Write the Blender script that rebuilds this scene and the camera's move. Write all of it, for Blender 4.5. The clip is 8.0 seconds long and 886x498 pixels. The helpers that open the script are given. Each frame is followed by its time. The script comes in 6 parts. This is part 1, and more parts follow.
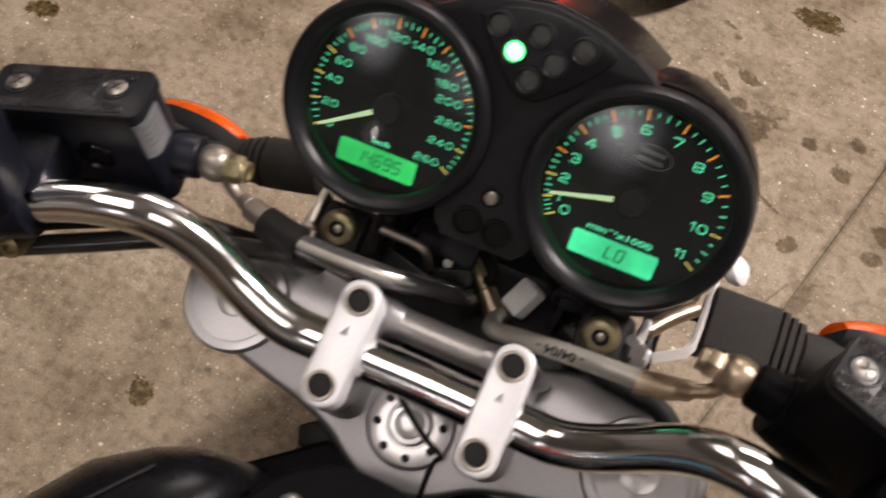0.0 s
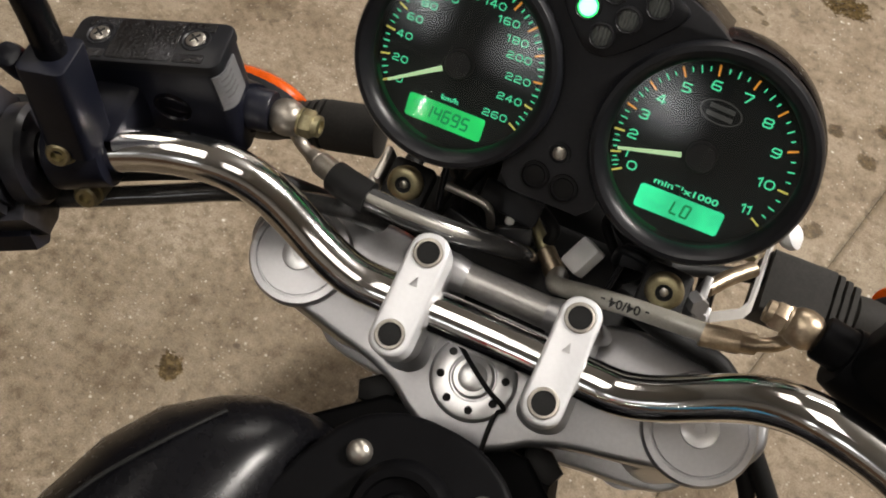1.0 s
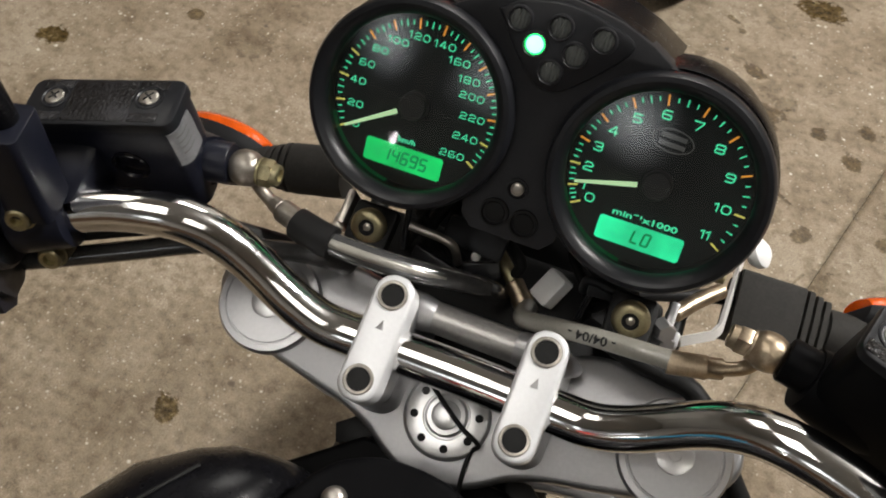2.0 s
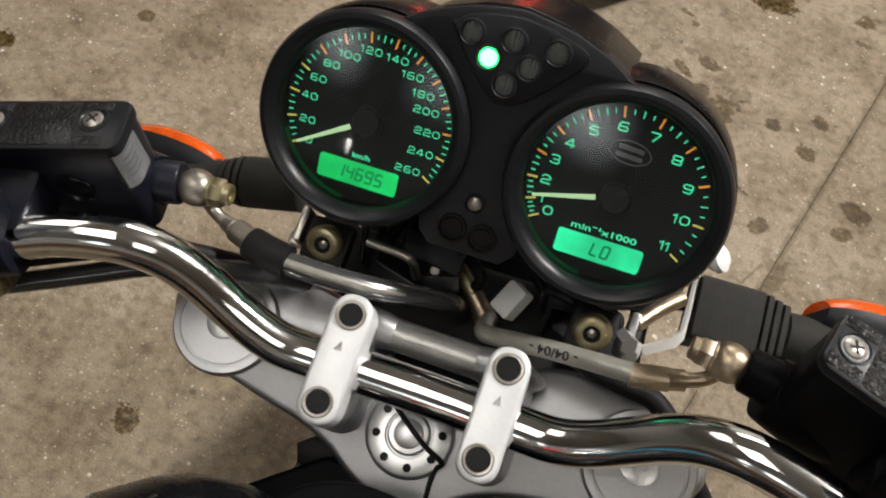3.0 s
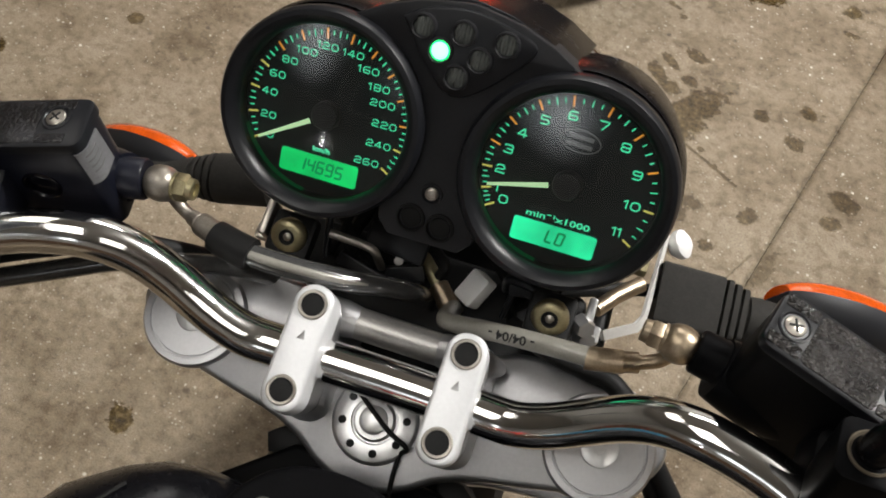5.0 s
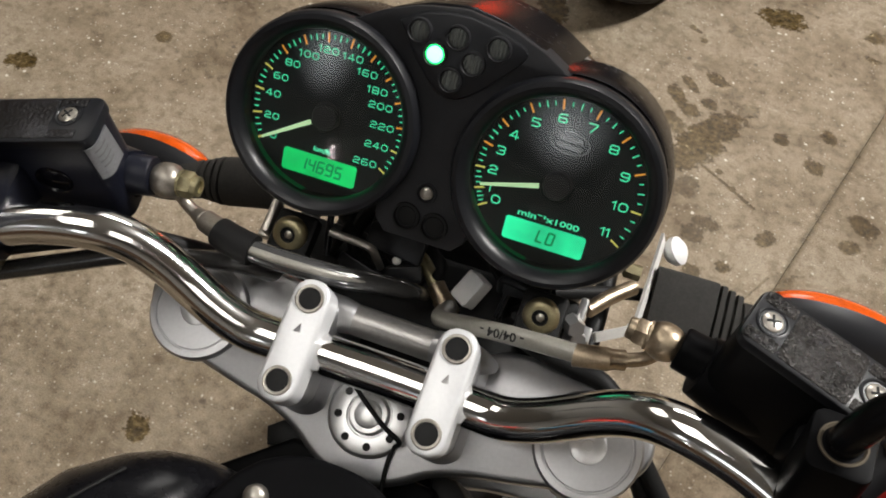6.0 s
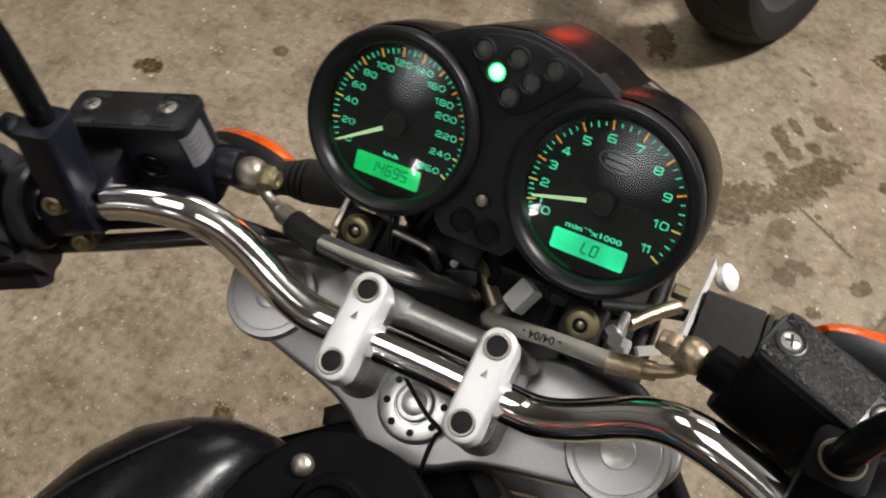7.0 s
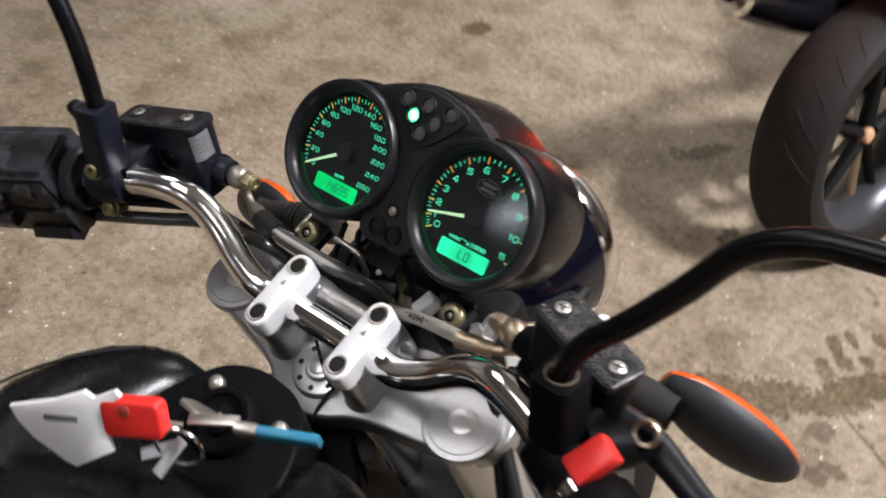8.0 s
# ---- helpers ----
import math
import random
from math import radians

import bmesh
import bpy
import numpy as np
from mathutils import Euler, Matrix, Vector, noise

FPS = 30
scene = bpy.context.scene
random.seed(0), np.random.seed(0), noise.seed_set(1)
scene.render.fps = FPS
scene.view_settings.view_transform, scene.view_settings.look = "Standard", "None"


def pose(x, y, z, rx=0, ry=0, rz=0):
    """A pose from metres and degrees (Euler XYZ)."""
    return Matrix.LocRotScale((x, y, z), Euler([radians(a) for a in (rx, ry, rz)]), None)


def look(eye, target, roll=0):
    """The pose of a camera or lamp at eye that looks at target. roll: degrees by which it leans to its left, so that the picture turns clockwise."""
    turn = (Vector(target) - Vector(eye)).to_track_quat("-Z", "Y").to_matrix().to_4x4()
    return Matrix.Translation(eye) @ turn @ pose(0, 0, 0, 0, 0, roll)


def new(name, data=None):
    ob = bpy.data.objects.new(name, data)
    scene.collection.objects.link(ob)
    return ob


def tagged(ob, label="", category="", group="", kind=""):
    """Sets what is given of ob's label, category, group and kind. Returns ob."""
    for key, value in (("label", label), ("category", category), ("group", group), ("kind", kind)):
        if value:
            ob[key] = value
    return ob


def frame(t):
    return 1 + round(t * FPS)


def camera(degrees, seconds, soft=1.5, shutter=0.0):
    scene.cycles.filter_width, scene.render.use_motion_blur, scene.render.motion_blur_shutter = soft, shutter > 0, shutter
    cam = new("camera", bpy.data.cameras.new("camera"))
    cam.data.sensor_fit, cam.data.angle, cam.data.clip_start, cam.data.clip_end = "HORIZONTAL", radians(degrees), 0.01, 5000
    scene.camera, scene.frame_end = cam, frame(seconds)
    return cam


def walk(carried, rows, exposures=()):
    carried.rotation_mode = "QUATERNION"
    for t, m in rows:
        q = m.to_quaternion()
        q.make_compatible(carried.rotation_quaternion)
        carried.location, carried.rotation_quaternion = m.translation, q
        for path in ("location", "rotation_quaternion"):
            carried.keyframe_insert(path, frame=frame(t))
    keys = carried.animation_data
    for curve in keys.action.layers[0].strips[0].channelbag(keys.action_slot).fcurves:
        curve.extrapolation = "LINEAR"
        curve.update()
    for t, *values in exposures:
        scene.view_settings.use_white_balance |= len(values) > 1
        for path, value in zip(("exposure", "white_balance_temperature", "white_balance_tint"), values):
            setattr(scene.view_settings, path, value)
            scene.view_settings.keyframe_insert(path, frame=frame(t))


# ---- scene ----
cam = camera(51.1, 8.0, soft=1.9, shutter=0.6)
PATH = [
    (0, (0.043, -0.161, 1.414), (-0.227, 0.912, -0.252), 12.7),
    (0.5, (0.022, -0.191, 1.413), (-0.265, 0.884, -0.249), 12.2),
    (1, (0.027, -0.19, 1.408), (-0.256, 0.858, -0.272), 12.6),
    (1.5, (0.035, -0.178, 1.411), (-0.264, 0.861, -0.271), 9.7),
    (1.7, (0.04, -0.177, 1.416), (-0.269, 0.879, -0.255), 9.0),
    (2.8, (0.035, -0.166, 1.417), (-0.196, 0.943, -0.231), 10.7),
    (3, (0.036, -0.163, 1.417), (-0.182, 0.936, -0.239), 11.1),
    (3.5, (0.042, -0.163, 1.415), (-0.154, 0.923, -0.253), 11.6),
    (4, (0.046, -0.163, 1.417), (-0.149, 0.924, -0.251), 11.3),
    (4.5, (0.048, -0.161, 1.42), (-0.147, 0.926, -0.248), 11.1),
    (5.8, (0.077, -0.176, 1.432), (-0.205, 0.939, -0.204), 8.2),
    (6, (0.079, -0.177, 1.431), (-0.21, 0.939, -0.204), 8.3),
    (6.5, (0.092, -0.176, 1.439), (-0.247, 0.93, -0.193), 6.8),
    (7, (0.114, -0.195, 1.454), (-0.394, 0.871, -0.16), 3.9),
    (7.1, (0.119, -0.198, 1.459), (-0.405, 0.870, -0.149), 4.4),
    (7.2, (0.137, -0.2, 1.46), (-0.435, 0.885, -0.122), 4.2),
    (7.3, (0.152, -0.203, 1.466), (-0.432, 0.893, -0.1), 4.7),
    (7.4, (0.179, -0.208, 1.469), (-0.451, 0.902, -0.07), 4.3),
    (7.5, (0.188, -0.217, 1.473), (-0.439, 0.915, -0.052), 5.3),
    (7.6, (0.215, -0.218, 1.472), (-0.499, 0.902, -0.024), 3.1),
    (7.7, (0.246, -0.241, 1.481), (-0.535, 0.916, 0.05), 3.7),
    (7.8, (0.283, -0.262, 1.468), (-0.58, 0.94, 0.122), 3.6),
    (7.9, (0.314, -0.266, 1.477), (-0.586, 0.908, 0.131), 3.1),
    (8, (0.338, -0.278, 1.485), (-0.585, 0.901, 0.159), 3.9),
]
walk(cam, [(t, look(eye, target, roll)) for t, eye, target, roll in PATH], [(0, 0.06, 6800, 20), (0.5, 0.1, 6800, 11), (1.0, 0.03, 6700, 12), (1.5, 0.0, 6500, 10), (3, 0.0, 6500, 10), (3.5, -0.07, 6250, 8), (4, -0.07, 6250, 8), (4.5, -0.02, 6380, 9), (6.5, 0.02, 6450, 10), (7.5, 0.14, 6350, 11), (8, 0.42, 6080, 14)])

# ---------------------------------------------------------------- light
world = bpy.data.worlds.new("hall_air")
scene.world = world
world.use_nodes = True
world.node_tree.nodes["Background"].inputs[0].default_value = (1.0, 0.93, 0.84, 1)
world.node_tree.nodes["Background"].inputs[1].default_value = 0.02
LAMP_POWER = 112.0
CEILING = 5.6
# unseen ceiling lamps, all but the first added as fill: x, y, turn about z, share of the power, length, width, tilt
BATTENS = [(3.30, 2.35, 8, 4.05, 0.9, 0.5, 36), (-1.3, -1.4, 12, 0.31, 2.4, 1.8, 0), (-3.6, 1.2, 12, 0.12, 2.4, 1.4, 0), (1.9, -2.6, 12, 0.1, 2.4, 1.4, 0), (-0.6, 5.2, 100, 1.0, 2.4, 1.2, 0)]


# ---------------------------------------------------------------- mesh helpers (millimetres in the steering frame)
# steering frame: x across the bars, y ahead in the clamp plane, z along the steering axis
AX = Vector((0.99816, 0.00998, 0.05976)).normalized()
AZ = Vector((-0.05225, -0.35751, 0.93244)).normalized()
AY = AZ.cross(AX).normalized()
AX = AY.cross(AZ).normalized()
STEER = Matrix(((AX.x, AY.x, AZ.x, -0.0019), (AX.y, AY.y, AZ.y, 0.0203), (AX.z, AY.z, AZ.z, 1.0246), (0, 0, 0, 1)))
# instrument frame: turned towards the rider by 36 degrees
DIAL = Matrix.Translation((0, 109, 24)) @ Matrix.Rotation(radians(36), 4, "X")
MM = Matrix.Scale(0.001, 4)


def finish(name, bm, material, matrix, sharp=38):
    bmesh.ops.recalc_face_normals(bm, faces=bm.faces)
    me = bpy.data.meshes.new(name)
    bm.to_mesh(me)
    bm.free()
    me.transform(matrix)
    me.materials.append(material)
    for p in me.polygons:
        p.use_smooth = len(p.vertices) < 9
    me.set_sharp_from_angle(angle=radians(sharp))
    return me


def thing(name, label, category, base, group=""):
    ob = new(name)
    ob.empty_display_size = 0.05
    ob.matrix_basis = Matrix.Translation(base)
    return tagged(ob, label, category, group)


FRAMES = {}


def part(name, bm, material, parent, label="", sharp=38):
    """One mesh under a thing (placed by the thing's frame) or under a part (same frame as the part)."""
    unit = FRAMES.get(parent.name, (None, MM))[1]
    ob = new(name, finish(name, bm, material, unit, sharp))
    ob.parent = parent
    if parent.name in FRAMES and FRAMES[parent.name][0] is not None:
        ob.matrix_basis = parent.matrix_basis.inverted() @ FRAMES[parent.name][0]
    FRAMES[ob.name] = (None, unit)
    if label:
        ob["label"] = label
    return ob


def smooth_path(pts, steps=8):
    pts = [Vector(p) for p in pts]
    out = []
    for i in range(len(pts) - 1):
        p0, p1, p2, p3 = pts[max(i - 1, 0)], pts[i], pts[i + 1], pts[min(i + 2, len(pts) - 1)]
        for k in range(steps):
            t = k / steps
            out.append(0.5 * ((2 * p1) + (p2 - p0) * t + (2 * p0 - 5 * p1 + 4 * p2 - p3) * t * t + (3 * p1 - p0 - 3 * p2 + p3) * t ** 3))
    return out + [pts[-1]]


def tube(bm, pts, r, seg=18, steps=8, flat=1.0):
    """A swept round bar; r is one radius or one per given point."""
    n = len(pts)
    rs = [r] * n if not isinstance(r, (list, tuple)) else list(r)
    path = smooth_path(pts, steps) if steps > 1 else [Vector(p) for p in pts]
    m = len(path)
    rad = [np.interp(i / (m - 1) * (n - 1), range(n), rs) for i in range(m)]
    side = None
    rings = []
    for i, p in enumerate(path):
        d = (path[min(i + 1, m - 1)] - path[max(i - 1, 0)]).normalized()
        if side is None:
            side = d.cross(Vector((0, 0, 1)))
            if side.length < 0.05:
                side = d.cross(Vector((0, 1, 0)))
        side = (side - d * side.dot(d)).normalized()
        up = side.cross(d)
        rings.append([bm.verts.new(p + side * (math.cos(a) * rad[i]) + up * (math.sin(a) * rad[i] * flat)) for a in (2 * math.pi * k / seg for k in range(seg))])
    for a, b in zip(rings[:-1], rings[1:]):
        for k in range(seg):
            bm.faces.new((a[k], a[(k + 1) % seg], b[(k + 1) % seg], b[k]))
    bm.faces.new(rings[0])
    bm.faces.new(rings[-1])
    return bm


def axis_frame(origin, z):
    q = Vector(z).normalized().to_track_quat("Z", "Y")
    return Matrix.Translation(origin) @ q.to_matrix().to_4x4()


def lathe(bm, profile, m=Matrix(), seg=48, turn=0.0):
    """Turns (radius, height) pairs about the z axis of m."""
    rings = []
    for r, h in profile:
        if r < 1e-6:
            rings.append([bm.verts.new(m @ Vector((0, 0, h)))])
        else:
            rings.append([bm.verts.new(m @ Vector((r * math.cos(turn + 2 * math.pi * k / seg), r * math.sin(turn + 2 * math.pi * k / seg), h))) for k in range(seg)])
    for a, b in zip(rings[:-1], rings[1:]):
        for k in range(seg):
            j = (k + 1) % seg
            if len(a) == 1 and len(b) == 1:
                continue
            if len(a) == 1:
                bm.faces.new((a[0], b[k], b[j]))
            elif len(b) == 1:
                bm.faces.new((a[k], b[0], a[j]))
            else:
                bm.faces.new((a[k], a[j], b[j], b[k]))
    return bm


def prism(bm, outline, z0, z1, m=Matrix(), bevel=0.0, seg=2, strip=False):
    """Extrudes a closed outline from z0 to z1 with the upper rim bevelled."""
    rings = []
    cx = sum(p[0] for p in outline) / len(outline)
    cy = sum(p[1] for p in outline) / len(outline)
    levels = [(z0, 0.0), (z1 - bevel, 0.0)]
    if bevel:
        levels += [(z1 - bevel + bevel * math.sin(a), bevel * (1 - math.cos(a))) for a in (math.pi / 2 * k / seg for k in range(1, seg + 1))]
    n = len(outline)
    normals = []
    area = sum(outline[i][0] * outline[(i + 1) % n][1] - outline[(i + 1) % n][0] * outline[i][1] for i in range(n))
    for i in range(n):
        a, b = Vector(outline[i - 1]), Vector(outline[(i + 1) % n])
        t = (b - a).normalized()
        normals.append(Vector((-t.y, t.x)) * (1 if area > 0 else -1))
    for z, inset in levels:
        rings.append([bm.verts.new(m @ Vector((p[0] + nn.x * inset, p[1] + nn.y * inset, z))) for p, nn in zip(outline, normals)])
    for a, b in zip(rings[:-1], rings[1:]):
        for k in range(n):
            bm.faces.new((a[k], a[(k + 1) % n], b[(k + 1) % n], b[k]))
    bm.faces.new(rings[0])
    if strip:
        top = rings[-1]
        for k in range(n // 2 - 1):
            bm.faces.new((top[k], top[k + 1], top[n - 2 - k], top[n - 1 - k]))
    else:
        bm.faces.new(rings[-1])
    return bm


def rounded(w, h, r, seg=6, cx=0.0, cy=0.0):
    pts = []
    for sx, sy, a0 in ((1, 1, 0), (-1, 1, 90), (-1, -1, 180), (1, -1, 270)):
        for k in range(seg + 1):
            a = radians(a0 + 90 * k / seg)
            pts.append((cx + sx * (w / 2 - r) + r * math.cos(a), cy + sy * (h / 2 - r) + r * math.sin(a)))
    return pts


def circle(r, seg=32, cx=0.0, cy=0.0):
    return [(cx + r * math.cos(2 * math.pi * k / seg), cy + r * math.sin(2 * math.pi * k / seg)) for k in range(seg)]


def box(bm, c, size, m=Matrix(), bevel=1.0):
    out = rounded(size[0], size[1], min(bevel * 1.5, size[0] / 2.01, size[1] / 2.01), 3, c[0], c[1])
    return prism(bm, out, c[2] - size[2] / 2, c[2] + size[2] / 2, m, min(bevel, size[2] / 2.01))


def BM():
    return bmesh.new()


# ---------------------------------------------------------------- materials
def material(name, color, rough=0.5, metal=0.0, vary=0.15, scale=60.0, bump=0.0, bump_scale=400.0, coat=0.0, spots=0.0, emit=None, power=0.0, rough_vary=0.1, shine=0.5):
    m = bpy.data.materials.new(name)
    m.use_nodes = True
    nt = m.node_tree
    b = nt.nodes["Principled BSDF"]
    b.inputs["Metallic"].default_value = metal
    b.inputs["Coat Weight"].default_value = coat
    b.inputs["Specular IOR Level"].default_value = shine
    b.inputs["Coat Roughness"].default_value = 0.08
    tc = nt.nodes.new("ShaderNodeTexCoord")
    n1 = nt.nodes.new("ShaderNodeTexNoise")
    n1.inputs["Scale"].default_value = scale
    n1.inputs["Detail"].default_value = 6
    n2 = nt.nodes.new("ShaderNodeTexNoise")
    n2.inputs["Scale"].default_value = scale * 9
    n2.inputs["Detail"].default_value = 4
    for n in (n1, n2):
        nt.links.new(tc.outputs["Object"], n.inputs["Vector"])
    add = nt.nodes.new("ShaderNodeMath")
    add.operation = "MULTIPLY_ADD"
    add.inputs[1].default_value = 0.5
    nt.links.new(n2.outputs["Fac"], add.inputs[0])
    half = nt.nodes.new("ShaderNodeMath")
    half.operation = "MULTIPLY"
    half.inputs[1].default_value = 0.5
    nt.links.new(n1.outputs["Fac"], half.inputs[0])
    nt.links.new(half.outputs[0], add.inputs[2])
    ramp = nt.nodes.new("ShaderNodeValToRGB")
    ramp.color_ramp.elements[0].position, ramp.color_ramp.elements[1].position = 0.3, 0.7
    ramp.color_ramp.elements[0].color = (*[max(c * (1 - vary), 0) for c in color], 1)
    ramp.color_ramp.elements[1].color = (*[min(c * (1 + vary) + spots, 1) for c in color], 1)
    nt.links.new(add.outputs[0], ramp.inputs[0])
    nt.links.new(ramp.outputs[0], b.inputs["Base Color"])
    rr = nt.nodes.new("ShaderNodeMapRange")
    rr.inputs[1].default_value, rr.inputs[2].default_value = 0.3, 0.7
    rr.inputs[3].default_value, rr.inputs[4].default_value = max(rough - rough_vary * rough, 0.0), min(rough + rough_vary * rough, 1.0)
    nt.links.new(add.outputs[0], rr.inputs[0])
    nt.links.new(rr.outputs[0], b.inputs["Roughness"])
    if bump:
        n3 = nt.nodes.new("ShaderNodeTexNoise")
        n3.inputs["Scale"].default_value = bump_scale
        n3.inputs["Detail"].default_value = 5
        nt.links.new(tc.outputs["Object"], n3.inputs["Vector"])
        bp = nt.nodes.new("ShaderNodeBump")
        bp.inputs["Strength"].default_value = bump
        bp.inputs["Distance"].default_value = 0.001
        nt.links.new(n3.outputs["Fac"], bp.inputs["Height"])
        nt.links.new(bp.outputs[0], b.inputs["Normal"])
    if emit:
        b.inputs["Emission Color"].default_value = (*emit, 1)
        b.inputs["Emission Strength"].default_value = power
        if vary >= 0.2:
            glow = nt.nodes.new("ShaderNodeMapRange")
            glow.inputs[1].default_value, glow.inputs[2].default_value = 0.3, 0.7
            glow.inputs[3].default_value, glow.inputs[4].default_value = power * (1 - vary), power * (1 + vary)
            nt.links.new(n1.outputs["Fac"], glow.inputs[0])
            nt.links.new(glow.outputs[0], b.inputs["Emission Strength"])
    return m


CHROME = material("chrome", (0.9, 0.892, 0.88), 0.1, 1.0, 0.04, 40, 0.07, 90, rough_vary=0.7)
CAST = material("cast_aluminium", (0.43, 0.43, 0.438), 0.35, 0.92, 0.08, 50, 0.04, 900, rough_vary=0.2)
MACHINED = material("machined_aluminium", (0.62, 0.62, 0.62), 0.3, 0.85, 0.06, 60, 0.05, 1200)
DULL_CAST = material("dull_cast_brace", (0.36, 0.35, 0.335), 0.34, 0.85, 0.14, 50, 0.12, 900)
CLAMP_PAINT = material("silver_clamp_paint", (0.73, 0.737, 0.75), 0.36, 0.3, 0.05, 50, 0.1, 1100)
BLACK_PLASTIC = material("black_plastic", (0.017, 0.0173, 0.0195), 0.46, 0, 0.25, 80, 0.1, 1500, shine=0.28)
SMOOTH_BLACK = material("satin_black_plastic", (0.010, 0.0106, 0.0128), 0.34, 0, 0.2, 40, 0.04, 1200, shine=0.36)
GLOSS_BLACK = material("gloss_black_paint", (0.004, 0.004, 0.006), 0.12, 0, 0.2, 20, shine=0.4)
RUBBER = material("black_rubber", (0.008, 0.008, 0.008), 0.58, 0, 0.3, 60, 0.14, 1000, shine=0.22)
BLUE_BLACK = material("blue_black_anodised_casting", (0.007, 0.008, 0.0145), 0.34, 0.1, 0.3, 60, 0.12, 900, shine=0.35)
STEEL = material("dull_steel", (0.5, 0.47, 0.42), 0.32, 0.9, 0.15, 90, 0.1, 900)
DARK_STEEL = material("blackened_bolt", (0.008, 0.008, 0.008), 0.5, 0.0, 0.4, 150, 0.15, 900, shine=0.2)
ZINC = material("yellow_zinc", (0.40, 0.355, 0.215), 0.4, 0.95, 0.3, 120, 0.1, 900)
BRONZE = material("tarnished_fitting", (0.41, 0.33, 0.235), 0.36, 0.95, 0.3, 90, 0.12, 800)
HOSE_CLEAR = material("grey_clear_sleeve", (0.25, 0.24, 0.21), 0.3, 0.1, 0.2, 120, 0.05, 900, coat=0.5)
DARK_SLEEVE = material("clear_sleeve_over_black_hose", (0.05, 0.05, 0.05), 0.16, 0.0, 0.3, 90, 0.03, 900, coat=0.8)
NICKEL = material("dull_nickel_fitting", (0.34, 0.31, 0.27), 0.38, 0.9, 0.25, 110, 0.14, 900)
LAMP_BLUE = material("blue_black_lamp_paint", (0.003, 0.0036, 0.009), 0.09, 0, 0.15, 20, shine=0.5)
# darkened copy: shade on the rider-facing controls is put into this black
DARKENED_BLACK = material("darkened_black_parts", (0.0035, 0.0035, 0.004), 0.45, 0, 0.3, 60, 0.08, 900, shine=0.05)
SIGNAL_BLACK = material("blue_grey_black_signal_plastic", (0.011, 0.0115, 0.014), 0.5, 0, 0.2, 80, 0.06, 1500, shine=0.4)
STALK_RUBBER = material("greyed_stalk_rubber", (0.03, 0.0285, 0.0262), 0.7, 0, 0.3, 60, 0.14, 1000, shine=0.14)
TAN_CAP = material("tan_hub_cap", (0.62, 0.36, 0.20), 0.4, 0.1, 0.1, 60)
TAIL_RED = material("red_tail_paint", (0.6, 0.015, 0.008), 0.3, 0, 0.1, 20, coat=0.7)
TAIL_LAMP = material("lit_red_tail_lamp", (0.6, 0.02, 0.01), 0.3, 0, 0.02, 60, emit=(1.0, 0.06, 0.02), power=15.0)
WHITE_METAL = material("white_bracket_paint", (0.72, 0.71, 0.68), 0.45, 0, 0.08, 60)
WHITE_PLASTIC = material("white_plastic", (0.9, 0.9, 0.89), 0.4, 0, 0.04, 60)
# near-black for the shade in holes, slots and grooves; also the hose print
SHADE_AND_PRINT = material("hole_shade_and_print", (0.006, 0.006, 0.006), 0.8, 0, 0.1, 60)
DIALFACE = material("dial_black", (0.028, 0.031, 0.032), 0.8, 0, 0.2, 60, shine=0.04)
HUB_GREY = material("needle_hub_plastic", (0.028, 0.029, 0.030), 0.5, 0, 0.2, 60, shine=0.3)
GREEN_MARK = material("green_backlit_marking", (0.06, 0.3, 0.18), 0.5, 0, 0.02, 60, emit=(0.07, 0.9, 0.44), power=0.86)
YELLOW_MARK = material("yellow_backlit_marking", (0.6, 0.55, 0.1), 0.5, 0, 0.02, 60, emit=(0.85, 0.8, 0.18), power=0.5)
ORANGE_MARK = material("orange_backlit_marking", (0.7, 0.3, 0.05), 0.5, 0, 0.02, 60, emit=(1.0, 0.42, 0.05), power=0.55)
NEEDLE = material("pale_green_needle", (0.6, 0.75, 0.5), 0.4, 0, 0.02, 60, emit=(0.6, 0.95, 0.5), power=0.6)
LCD = material("green_lcd", (0.01, 0.10, 0.04), 0.35, 0, 0.35, 38, emit=(0.0, 0.58, 0.12), power=1.0)
LCD_PALE = material("pale_green_lcd", (0.015, 0.12, 0.06), 0.35, 0, 0.35, 38, emit=(0.02, 0.8, 0.34), power=1.1)
LCD_INK = material("lcd_segment", (0.0, 0.04, 0.02), 0.5, 0, 0.02, 60, emit=(0.0, 0.26, 0.07), power=0.8)
GLOW = material("green_rim_glow", (0.01, 0.1, 0.04), 0.5, 0, 0.02, 60, emit=(0.0, 0.55, 0.17), power=0.03)
LAMP_ON = material("lit_green_lamp", (0.02, 0.4, 0.1), 0.4, 0, 0.02, 60, emit=(0.02, 1.0, 0.2), power=2.5)
LAMP_CORE = material("lit_lamp_core", (0.6, 0.9, 0.7), 0.4, 0, 0.02, 60, emit=(0.32, 1.0, 0.5), power=2.0)
SHELL_BLACK = material("shell_black_plastic", (0.004, 0.004, 0.005), 0.26, 0, 0.2, 40, shine=0.2)
LAMP_OFF = material("unlit_smoked_lamp", (0.13, 0.14, 0.135), 0.22, 0, 0.25, 200, 0.4, 500)
ORANGE_LENS = material("orange_lens", (0.62, 0.085, 0.003), 0.2, 0, 0.3, 90, 0.6, 300, coat=0.5)
RED_PLASTIC = material("red_plastic", (0.68, 0.025, 0.02), 0.35, 0, 0.1, 60)
BLUE_KEY = material("blue_key_cover", (0.02, 0.16, 0.26), 0.35, 0, 0.15, 60)
